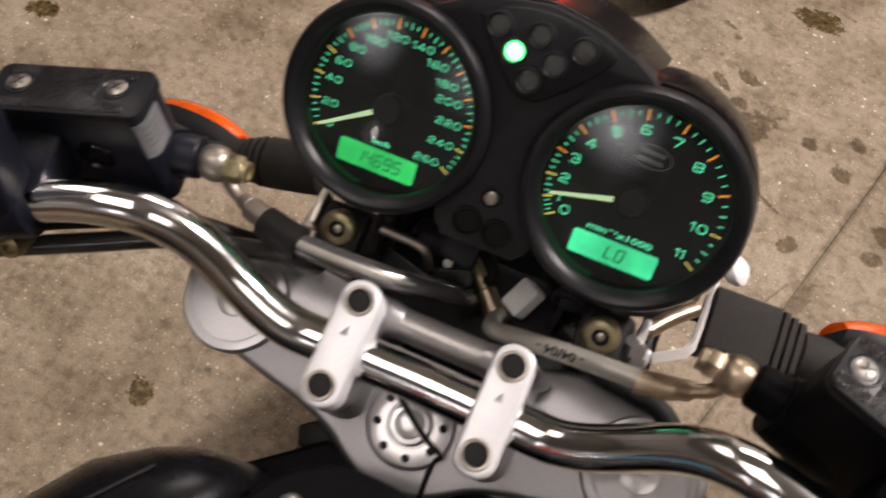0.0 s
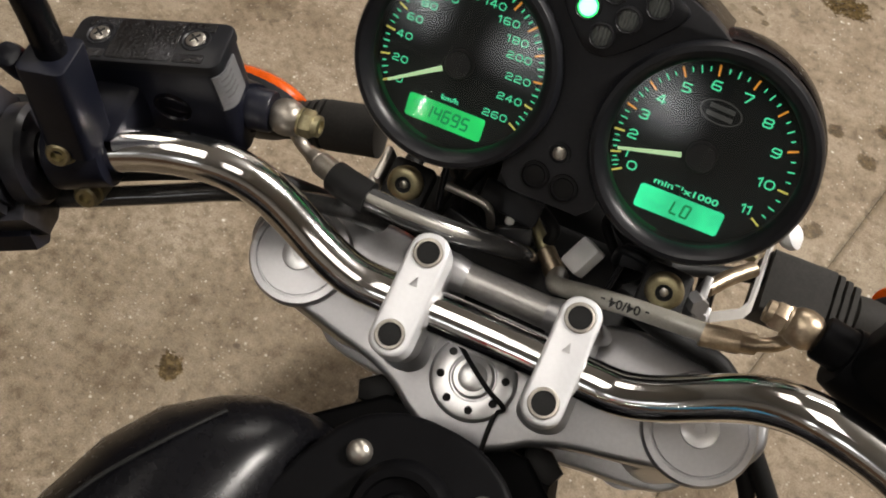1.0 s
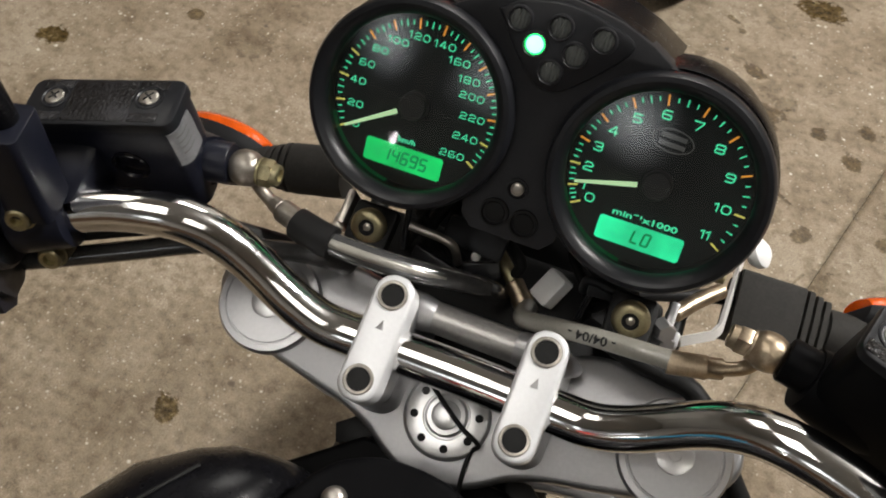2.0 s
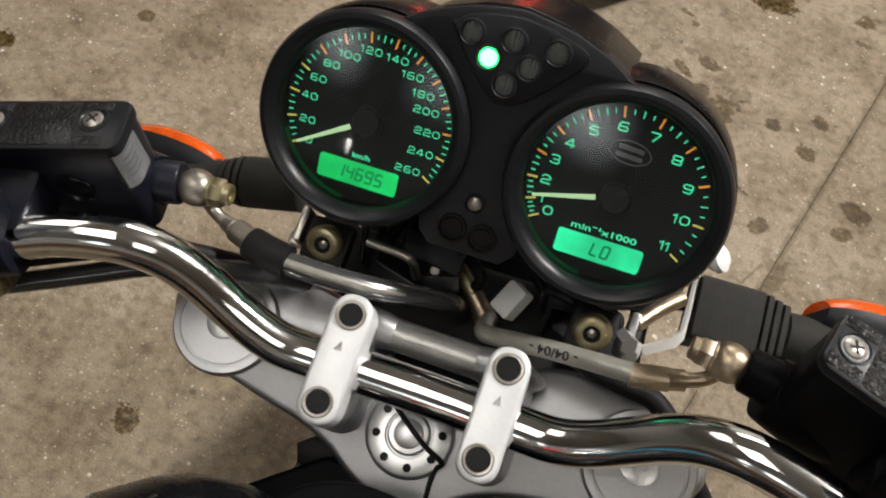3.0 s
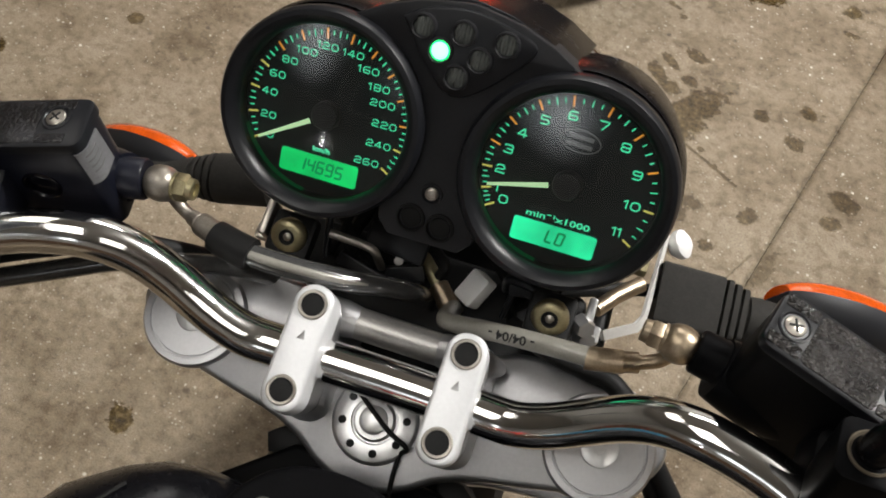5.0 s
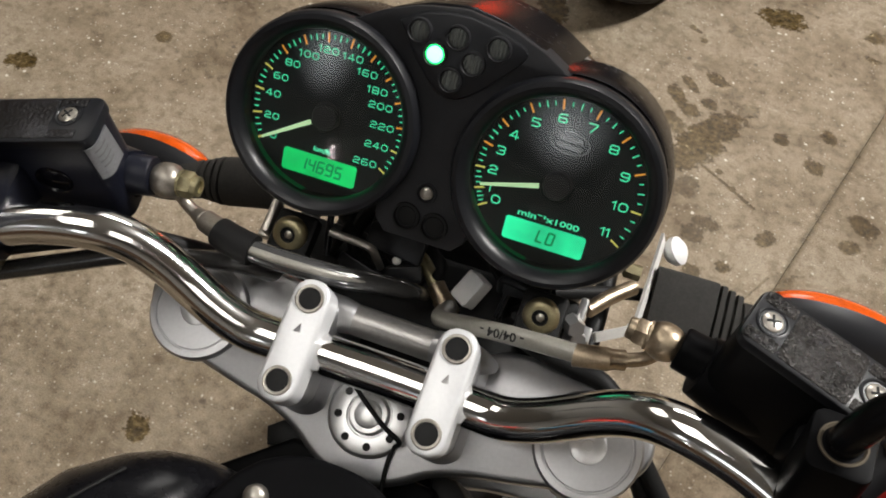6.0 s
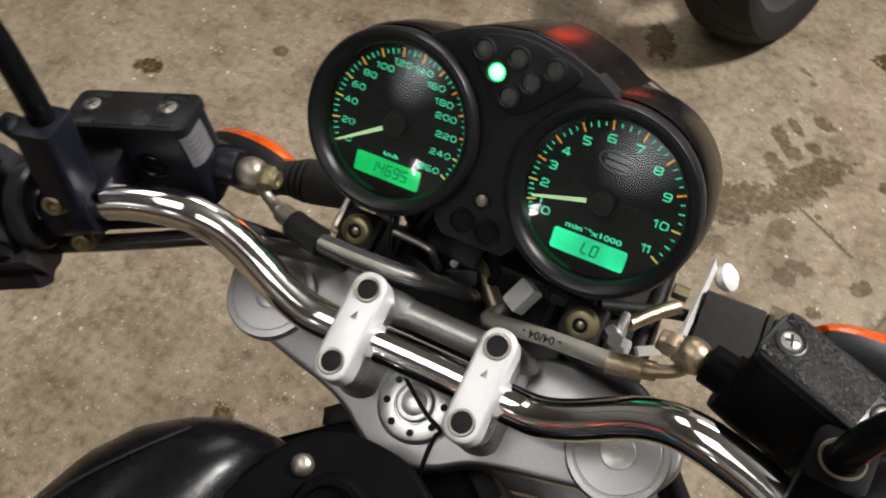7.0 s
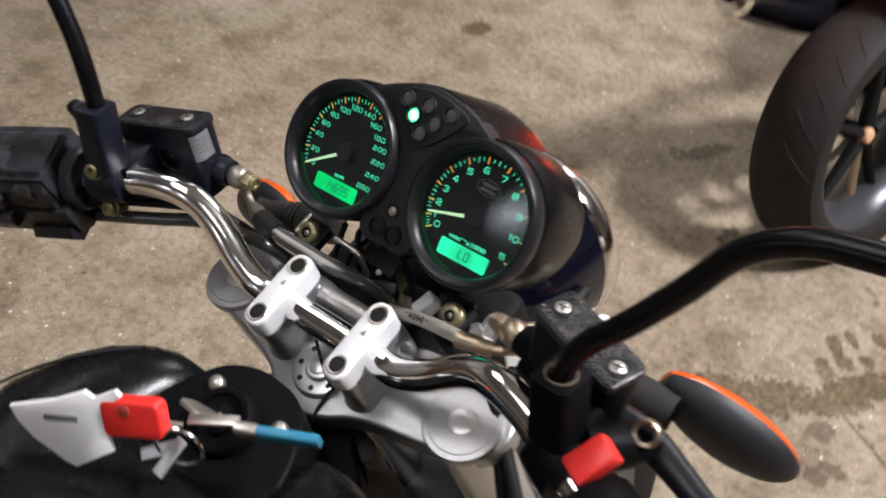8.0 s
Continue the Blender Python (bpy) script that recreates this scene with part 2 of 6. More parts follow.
TANK_BLACK = material("black_tank_cover", (0.004, 0.004, 0.005), 0.27, 0, 0.25, 25, 0.05, 250, shine=0.2)
PAPER = material("silver_label", (0.2, 0.2, 0.21), 0.4, 0.3, 0.2, 80)
SILVER_MARK = material("silver_printed_mark", (0.17, 0.175, 0.175), 0.45, 0, 0.15, 300)
GREY_MARK = material("grey_printed_mark", (0.12, 0.12, 0.12), 0.5, 0, 0.1, 60)
TYRE = material("tyre_rubber", (0.013, 0.0112, 0.0102), 0.7, 0, 0.4, 30, 0.4, 300, shine=0.3)
WHEEL_GREY = material("grey_wheel_paint", (0.065, 0.068, 0.076), 0.32, 0.4, 0.1, 40)
GOLD = material("gold_fork", (0.42, 0.27, 0.07), 0.3, 0.8, 0.12, 40)


def glass_material():
    m = bpy.data.materials.new("dial_glass")
    m.use_nodes = True
    nt = m.node_tree
    out = nt.nodes["Material Output"]
    nt.nodes.remove(nt.nodes["Principled BSDF"])
    tr = nt.nodes.new("ShaderNodeBsdfTransparent")
    gl = nt.nodes.new("ShaderNodeBsdfGlossy")
    gl.inputs["Roughness"].default_value = 0.05
    fr = nt.nodes.new("ShaderNodeFresnel")
    fr.inputs["IOR"].default_value = 1.5
    mix = nt.nodes.new("ShaderNodeMixShader")
    more = nt.nodes.new("ShaderNodeMath")
    more.operation = "MULTIPLY"
    more.use_clamp = True
    more.inputs[1].default_value = 3.0
    gl.inputs["Color"].default_value = (0.38, 0.38, 0.38, 1)
    nt.links.new(fr.outputs[0], more.inputs[0])
    nt.links.new(more.outputs[0], mix.inputs[0])
    nt.links.new(tr.outputs[0], mix.inputs[1])
    nt.links.new(gl.outputs[0], mix.inputs[2])
    nt.links.new(mix.outputs[0], out.inputs["Surface"])
    return m


GLASS = glass_material()


def pitted(name, color, rough, lump, deep):
    """Black paint lifted into small hard lumps by corrosion, with shiny crests and dull hollows."""
    m = bpy.data.materials.new(name)
    m.use_nodes = True
    nt = m.node_tree
    b = nt.nodes["Principled BSDF"]
    b.inputs["Specular IOR Level"].default_value = 0.5
    tc = nt.nodes.new("ShaderNodeTexCoord")
    warp = nt.nodes.new("ShaderNodeTexNoise")
    warp.inputs["Scale"].default_value, warp.inputs["Detail"].default_value = lump * 0.8, 7
    vor = nt.nodes.new("ShaderNodeTexVoronoi")
    vor.feature = "SMOOTH_F1"
    vor.inputs["Scale"].default_value, vor.inputs["Smoothness"].default_value = lump, 0.35
    big = nt.nodes.new("ShaderNodeTexNoise")
    big.inputs["Scale"].default_value, big.inputs["Detail"].default_value = 70.0, 5
    for n in (warp, vor, big):
        nt.links.new(tc.outputs["Object"], n.inputs["Vector"])
    high = nt.nodes.new("ShaderNodeMath")
    high.operation = "MULTIPLY_ADD"
    high.inputs[1].default_value = -0.6
    nt.links.new(vor.outputs["Distance"], high.inputs[0])
    nt.links.new(warp.outputs["Fac"], high.inputs[2])
    bp = nt.nodes.new("ShaderNodeBump")
    bp.inputs["Strength"].default_value, bp.inputs["Distance"].default_value = deep, 0.0011
    nt.links.new(high.outputs[0], bp.inputs["Height"])
    nt.links.new(bp.outputs[0], b.inputs["Normal"])
    ramp = nt.nodes.new("ShaderNodeValToRGB")
    ramp.color_ramp.elements[0].position, ramp.color_ramp.elements[1].position = 0.42, 0.68
    ramp.color_ramp.elements[0].color = (*[c * 0.6 for c in color], 1)
    ramp.color_ramp.elements[1].color = (*[c * 2.4 for c in color], 1)
    nt.links.new(big.outputs["Fac"], ramp.inputs[0])
    nt.links.new(ramp.outputs[0], b.inputs["Base Color"])
    rr = nt.nodes.new("ShaderNodeMapRange")
    rr.inputs[1].default_value, rr.inputs[2].default_value = 0.3, 0.7
    rr.inputs[3].default_value, rr.inputs[4].default_value = rough * 0.7, rough * 1.5
    nt.links.new(warp.outputs["Fac"], rr.inputs[0])
    nt.links.new(rr.outputs[0], b.inputs["Roughness"])
    return m


PITTED = pitted("pitted_black_paint", (0.010, 0.010, 0.011), 0.18, 640.0, 0.9)
WORN_LID = pitted("worn_pitted_lid", (0.017, 0.0155, 0.0145), 0.26, 640.0, 1.5)
WORN_HOUSING = pitted("worn_housing_plastic", (0.012, 0.012, 0.015), 0.36, 110.0, 0.3)
WORN_SWITCH = pitted("scuffed_switch_plastic", (0.03, 0.03, 0.036), 0.34, 200.0, 0.35)


# ---------------------------------------------------------------- the hall
def concrete(stains, name="worn_concrete"):
    m = bpy.data.materials.new(name)
    m.use_nodes = True
    nt = m.node_tree
    b = nt.nodes["Principled BSDF"]
    geo = nt.nodes.new("ShaderNodeNewGeometry")

    def noise_at(scale, detail=6, rough=0.6):
        n = nt.nodes.new("ShaderNodeTexNoise")
        n.inputs["Scale"].default_value, n.inputs["Detail"].default_value, n.inputs["Roughness"].default_value = scale, detail, rough
        nt.links.new(geo.outputs["Position"], n.inputs["Vector"])
        return n

    def math_node(op, a, bb, c=None):
        n = nt.nodes.new("ShaderNodeMath")
        n.operation = op
        for k, v in enumerate((a, bb, c)):
            if v is None:
                continue
            if isinstance(v, (int, float)):
                n.inputs[k].default_value = v
            else:
                nt.links.new(v, n.inputs[k])
        return n.outputs[0]

    def ramp_node(fac, stops):
        r = nt.nodes.new("ShaderNodeValToRGB")
        while len(r.color_ramp.elements) < len(stops):
            r.color_ramp.elements.new(0.5)
        for e, (p, c) in zip(r.color_ramp.elements, stops):
            e.position, e.color = p, (*c, 1)
        nt.links.new(fac, r.inputs[0])
        return r.outputs[0]

    def mix(fac, a, bb, blend="MIX"):
        n = nt.nodes.new("ShaderNodeMixRGB")
        n.blend_type = blend
        for k, v in enumerate((fac, a, bb)):
            if isinstance(v, (int, float)):
                n.inputs[k].default_value = v
            elif isinstance(v, tuple):
                n.inputs[k].default_value = (*v, 1)
            else:
                nt.links.new(v, n.inputs[k])
        return n.outputs[0]

    big, mid, fine, grit = noise_at(1.1), noise_at(7.0, 7, 0.65), noise_at(48.0, 6, 0.65), noise_at(330.0, 3, 0.75)
    base = ramp_node(big.outputs["Fac"], [(0.3, (0.238, 0.189, 0.132)), (0.5, (0.302, 0.248, 0.181)), (0.72, (0.362, 0.309, 0.236))])
    # brown grime in cloudy patches, then finer mottling
    base = mix(0.8, base, ramp_node(mid.outputs["Fac"], [(0.36, (0.50, 0.45, 0.37)), (0.50, (0.88, 0.86, 0.82)), (0.62, (1.06, 1.06, 1.06))]), "MULTIPLY")
    base = mix(0.7, base, ramp_node(fine.outputs["Fac"], [(0.36, (0.50, 0.46, 0.40)), (0.5, (0.92, 0.91, 0.90)), (0.64, (1.1, 1.1, 1.1))]), "MULTIPLY")
    base = mix(0.5, base, ramp_node(grit.outputs["Fac"], [(0.38, (0.48, 0.45, 0.41)), (0.52, (1.0, 1.0, 1.0)), (0.66, (1.2, 1.2, 1.2))]), "MULTIPLY")
    # pale chips of aggregate, uneven in size
    vor = nt.nodes.new("ShaderNodeTexVoronoi")
    vor.inputs["Scale"].default_value = 42.0
    nt.links.new(geo.outputs["Position"], vor.inputs["Vector"])
    size_of = math_node("MULTIPLY_ADD", fine.outputs["Fac"], -0.55, vor.outputs["Distance"])
    chip = ramp_node(math_node("ADD", size_of, 0.3), [(0.0, (1, 1, 1)), (0.10, (1, 1, 1)), (0.17, (0, 0, 0))])
    sel = ramp_node(vor.outputs["Color"], [(0.60, (0, 0, 0)), (0.72, (0.8, 0.8, 0.8))])
    base = mix(mix(1.0, chip, sel, "MULTIPLY"), base, (0.70, 0.65, 0.56))
    # finer pale grains
    vor3 = nt.nodes.new("ShaderNodeTexVoronoi")
    vor3.inputs["Scale"].default_value = 135.0
    nt.links.new(geo.outputs["Position"], vor3.inputs["Vector"])
    grain = ramp_node(vor3.outputs["Distance"], [(0.0, (1, 1, 1)), (0.16, (1, 1, 1)), (0.28, (0, 0, 0))])
    pick = ramp_node(vor3.outputs["Color"], [(0.64, (0, 0, 0)), (0.78, (0.55, 0.55, 0.55))])
    base = mix(mix(1.0, grain, pick, "MULTIPLY"), base, (0.66, 0.61, 0.52))
    # small dark pits
    vor2 = nt.nodes.new("ShaderNodeTexVoronoi")
    vor2.inputs["Scale"].default_value = 17.0
    nt.links.new(geo.outputs["Position"], vor2.inputs["Vector"])
    pit = ramp_node(vor2.outputs["Distance"], [(0.0, (1, 1, 1)), (0.07, (0.8, 0.8, 0.8)), (0.13, (0, 0, 0))])
    sel2 = ramp_node(vor2.outputs["Color"], [(0.72, (0, 0, 0)), (0.8, (0.8, 0.8, 0.8))])
    base = mix(mix(1.0, pit, sel2, "MULTIPLY"), base, (0.07, 0.055, 0.04))
    # oil and water stains and two broad shade patches, each with a ragged rim
    warp = noise_at(24.0, 5, 0.75)
    warp2 = noise_at(60.0, 3, 0.7)
    ragged = math_node("MULTIPLY_ADD", warp.outputs["Fac"], 1.9, math_node("MULTIPLY", warp2.outputs["Fac"], 0.9))
    total = wet = None
    sep = nt.nodes.new("ShaderNodeSeparateXYZ")
    nt.links.new(geo.outputs["Position"], sep.inputs[0])
    for x, y, rx, ry, turn, deep in stains:
        ca, sa = math.cos(radians(turn)), math.sin(radians(turn))
        dx = math_node("SUBTRACT", sep.outputs[0], x)
        dy = math_node("SUBTRACT", sep.outputs[1], y)
        u = math_node("MULTIPLY_ADD", dx, ca / rx, math_node("MULTIPLY", dy, sa / rx))
        v = math_node("MULTIPLY_ADD", dx, -sa / ry, math_node("MULTIPLY", dy, ca / ry))
        d = math_node("SQRT", math_node("MULTIPLY_ADD", u, u, math_node("MULTIPLY", v, v)), 0)
        d = math_node("ADD", d, math_node("SUBTRACT", ragged, 1.38))
        s = nt.nodes.new("ShaderNodeMapRange")
        s.interpolation_type = "SMOOTHSTEP"
        s.inputs[1].default_value, s.inputs[2].default_value = 1.10, 0.78
        s.inputs[3].default_value, s.inputs[4].default_value = 0.0, deep
        nt.links.new(d, s.inputs[0])
        if deep > 0.99:
            wet = s.outputs[0] if wet is None else math_node("MAXIMUM", wet, s.outputs[0])
        total = s.outputs[0] if total is None else math_node("MAXIMUM", total, s.outputs[0])
    # hairline cracks: straight runs with a wandering edge
    for x0, y0, x1, y1, wide, strong in CRACKS:
        length = math.hypot(x1 - x0, y1 - y0)
        ca, sa = (x1 - x0) / length, (y1 - y0) / length
        dx = math_node("SUBTRACT", sep.outputs[0], x0)
        dy = math_node("SUBTRACT", sep.outputs[1], y0)
        u = math_node("MULTIPLY_ADD", dx, ca, math_node("MULTIPLY", dy, sa))
        v = math_node("MULTIPLY_ADD", dx, -sa, math_node("MULTIPLY", dy, ca))
        v = math_node("ABSOLUTE", math_node("MULTIPLY_ADD", math_node("SUBTRACT", fine.outputs["Fac"], 0.5), 0.016, v), 0)
        s = nt.nodes.new("ShaderNodeMapRange")
        s.inputs[1].default_value, s.inputs[2].default_value = wide, wide * 0.3
        s.inputs[3].default_value, s.inputs[4].default_value = 0.0, strong
        nt.links.new(v, s.inputs[0])
        inside = math_node("MULTIPLY", math_node("GREATER_THAN", u, 0.0), math_node("LESS_THAN", u, length))
        total = math_node("MAXIMUM", total, math_node("MULTIPLY", s.outputs[0], inside))
    blot = noise_at(75.0, 5, 0.7)
    base = mix(total, base, mix(1.0, base, ramp_node(blot.outputs["Fac"], [(0.34, (0.10, 0.080, 0.034)), (0.50, (0.30, 0.25, 0.125)), (0.66, (0.60, 0.53, 0.34))]), "MULTIPLY"))
    nt.links.new(base, b.inputs["Base Color"])
    b.inputs["Specular IOR Level"].default_value = 0.3
    rough = math_node("MULTIPLY_ADD", total, -0.34, math_node("MULTIPLY_ADD", fine.outputs["Fac"], 0.25, 0.52))
    # the deepest stains are still wet
    rough = math_node("MULTIPLY_ADD", math_node("MULTIPLY", wet, math_node("SUBTRACT", rough, 0.08)), -1.0, rough)
    nt.links.new(rough, b.inputs["Roughness"])
    h = math_node("MULTIPLY_ADD", grit.outputs["Fac"], 0.5, math_node("MULTIPLY", fine.outputs["Fac"], 1.0))
    bp = nt.nodes.new("ShaderNodeBump")
    bp.inputs["Strength"].default_value = 0.55
    bp.inputs["Distance"].default_value = 0.004
    nt.links.new(h, bp.inputs["Height"])
    nt.links.new(bp.outputs[0], b.inputs["Normal"])
    return m


# x, y, half sizes, turn, depth of the stain: drops of oil and water
DROPS = [
    (0.382, 1.370, 0.019, 0.018, 0, 0.95),
    (0.481, 1.421, 0.020, 0.025, 30, 0.95), (0.466, 1.322, 0.024, 0.022, -40, 0.95), (0.547, 1.800, 0.028, 0.026, 0, 0.9),
    (0.548, 1.717, 0.020, 0.010, -10, 0.9), (-0.498, 0.262, 0.024, 0.026, 0, 1.0),
    (-0.468, 0.365, 0.024, 0.026, 0, 0.45), (0.275, 0.950, 0.020, 0.018, 0, 0.9),
    (0.333, 0.985, 0.016, 0.016, 0, 0.9), (0.397, 1.088, 0.020, 0.024, 0, 0.85), (-0.932, 1.070, 0.020, 0.018, 0, 0.9),
    (-1.152, 0.880, 0.034, 0.030, 0, 1.0),
]
# wide puddles and smears, by patch of floor
PUDDLES = [
    (0.325, 1.767, 0.065, 0.040, 10, 1.0), (0.235, 1.305, 0.120, 0.045, 58, 0.95), (0.205, 1.235, 0.065, 0.042, 50, 0.9), (0.100, 1.160, 0.125, 0.058, 40, 0.92),
    (0.020, 1.120, 0.065, 0.042, 20, 0.92), (0.110, 1.045, 0.036, 0.026, 10, 0.6), (0.148, 1.400, 0.040, 0.018, -55, 0.9), (0.184, 1.370, 0.026, 0.022, -40, 0.9),
    (0.168, 1.448, 0.034, 0.014, -40, 0.85), (0.220, 1.487, 0.034, 0.018, -20, 0.9),
]
SMEARS = [
    (0.218, 1.405, 0.020, 0.016, 0, 0.85), (0.160, 1.315, 0.036, 0.024, -50, 0.8), (0.258, 1.455, 0.030, 0.026, 0, 0.35), (0.221, 1.152, 0.030, 0.034, 0, 0.65),
    (0.277, 1.077, 0.026, 0.022, 0, 0.75), (0.257, 1.043, 0.026, 0.024, 0, 0.75), (0.300, 1.420, 0.034, 0.024, 60, 0.5), (0.232, 1.672, 0.022, 0.024, 0, 0.4),
    (-0.190, 1.555, 0.036, 0.064, 15, 1.0), (-0.430, 1.870, 0.095, 0.032, 62, 0.95),
]
# last two: broad brown grime, also painted dark for the shade beside the bike
PATCHES = [
    (-0.480, 1.805, 0.04, 0.03, 0, 0.8), (-1.330, 1.960, 0.048, 0.060, 0, 0.8), (-1.55, 1.79, 0.03, 0.04, 0, 0.4), (0.900, 0.700, 0.20, 0.07, 60, 0.5),
    (0.560, 1.140, 0.022, 0.022, 0, 0.8), (-0.795, 1.051, 0.07, 0.05, 20, 0.3), (0.581, 1.205, 0.036, 0.024, -40, 0.85), (0.45, 0.98, 0.05, 0.02, 70, 0.55),
    (0.145, 1.629, 0.014, 0.008, -30, 0.8), (-0.54, 0.27, 0.40, 0.25, 20, 0.26), (-0.34, 0.42, 0.16, 0.13, -30, 0.2),
]
# small spatter thrown round the pools
SPATTER = [(rx, ry, rr, rr * 0.9, 0, 0.85) for rx, ry, rr in ((0.02 + 0.62 * a, 1.0 + 0.85 * b, 0.005 + 0.008 * c) for a, b, c in (((k * 0.618) % 1, (k * 0.755 + 0.2) % 1, (k * 0.371) % 1) for k in range(14)))]
STAINS_AND_SHADE = DROPS + PUDDLES + SMEARS + PATCHES + SPATTER
CRACKS = [(0.238, 1.226, 0.365, 1.154, 0.006, 0.85), (0.289, 0.44, 0.710, 1.99, 0.012, 0.5), (-2.4, 1.53, -1.35, 1.12, 0.006, 0.35), (0.42, 1.0, 0.35, 0.86, 0.003, 0.6)]
CONCRETE = concrete(STAINS_AND_SHADE)
GROUT = material("dirty_joint", (0.10, 0.08, 0.055), 0.85, 0, 0.3, 40, 0.4, 300)


def two_tone_wall():
    """Pale paint above a brown-painted dado, with blotches of grime."""
    m = material("pale_wall_over_brown_dado", (0.3, 0.29, 0.27), 0.6, 0, 0.18, 3, 0.03, 60)
    nt = m.node_tree
    b = nt.nodes["Principled BSDF"]
    pale = b.inputs["Base Color"].links[0].from_socket
    geo = nt.nodes.new("ShaderNodeNewGeometry")
    sep = nt.nodes.new("ShaderNodeSeparateXYZ")
    nt.links.new(geo.outputs["Position"], sep.inputs[0])
    above = nt.nodes.new("ShaderNodeMapRange")
    above.inputs[1].default_value, above.inputs[2].default_value = 1.88, 1.9
    nt.links.new(sep.outputs[2], above.inputs[0])
    mix = nt.nodes.new("ShaderNodeMixRGB")
    mix.inputs[1].default_value = (0.10, 0.052, 0.024, 1)
    nt.links.new(above.outputs[0], mix.inputs[0])
    nt.links.new(pale, mix.inputs[2])
    nt.links.new(mix.outputs[0], b.inputs["Base Color"])
    return m


WALL_PAINT = two_tone_wall()
CEIL_PAINT = material("dim_hall_ceiling", (0.27, 0.266, 0.258), 0.8, 0, 0.1, 3, 0.02, 60)
TUBE_GLOW = material("lamp_tube", (0.9, 0.9, 0.85), 0.4, 0, 0.0, 60, emit=(1.0, 0.93, 0.82), power=9.0)
BRIGHT_TUBE = material("bright_tube", (0.9, 0.9, 0.9), 0.4, 0, 0.0, 60, emit=(1.0, 0.98, 0.95), power=60.0)


def sheen_emission():
    """Added glow for the dial sheen: it fades from the middle towards the frame."""
    m = bpy.data.materials.new("frosted_sheen_glow")
    m.use_nodes = True
    nt = m.node_tree
    p = nt.nodes["Principled BSDF"]
    p.inputs["Base Color"].default_value = (0.2, 0.2, 0.2, 1)
    p.inputs["Roughness"].default_value = 0.6
    p.inputs["Emission Color"].default_value = (0.95, 0.98, 1.0, 1)
    tc = nt.nodes.new("ShaderNodeTexCoord")
    mp = nt.nodes.new("ShaderNodeMapping")
    mp.inputs["Location"].default_value = (-1, 0, -1)
    mp.inputs["Scale"].default_value = (2, 0, 2)
    gr = nt.nodes.new("ShaderNodeTexGradient")
    gr.gradient_type = "QUADRATIC_SPHERE"
    nt.links.new(tc.outputs["Generated"], mp.inputs[0])
    nt.links.new(mp.outputs[0], gr.inputs[0])
    mul = nt.nodes.new("ShaderNodeMath")
    mul.operation = "MULTIPLY"
    mul.inputs[1].default_value = 5.2
    nt.links.new(gr.outputs["Fac"], mul.inputs[0])
    nt.links.new(mul.outputs[0], p.inputs["Emission Strength"])
    return m


SHEEN_GLOW = sheen_emission()
LAMP_WHITE = material("lamp_housing", (0.6, 0.6, 0.58), 0.4, 0, 0.05, 20)

METRE = Matrix()


def plain(name, bm, mat_, label, kind="structure", category=""):
    ob = new(name, finish(name, bm, mat_, METRE))
    return tagged(ob, label, category, "", kind)


def hall():
    bm = BM()
    box(bm, (0, 0, -0.16), (17, 16, 0.3), bevel=0.001)
    ground = plain("ground", bm, GROUT, "dark dirty concrete bed in the floor joints")
    # slabs of the floor: a grid turned with the saw cuts
    turn = -15.2
    ca, sa = math.cos(radians(turn)), math.sin(radians(turn))
    ax = 0.424 * ca + 0.937 * sa           # joint running ahead
    by = 1.409 * sa + 1.128 * ca           # joint running across
    size = 3.2
    for i in (-3, -2, -1, 0, 1, 2):
        for j in (-1, 0):
            x0, y0, long = ax + i * size, by + j * 9.0 - 2.6, 9.0
            bm = BM()
            g = 0.0005
            out = [(x0 + g, y0 + g), (x0 + size - g, y0 + g), (x0 + size - g, y0 + long - g), (x0 + g, y0 + long - g)]
            prism(bm, out, -0.012, 0.0, pose(0, 0, 0, 0, 0, turn), 0.0006)
            s = new("slab", finish("slab", bm, CONCRETE, METRE))
            s.parent = ground
    h = CEILING
    for name, c, size3 in (("wall_north", (0, 7.0, h / 2), (16, 0.2, h)), ("wall_south", (0, -7.0, h / 2), (16, 0.2, h)),
                           ("wall_east", (8.0, 0, h / 2), (0.2, 13.8, h)), ("wall_west", (-8.0, 0, h / 2), (0.2, 13.8, h))):
        bm = BM()
        box(bm, c, size3, bevel=0.002)
        plain(name, bm, WALL_PAINT, "pale painted workshop wall with brown lower part")
    bm = BM()
    box(bm, (0, 0, CEILING + 0.1), (17, 16, 0.2), bevel=0.002)
    plain("ceiling", bm, CEIL_PAINT, "plain dim workshop ceiling")


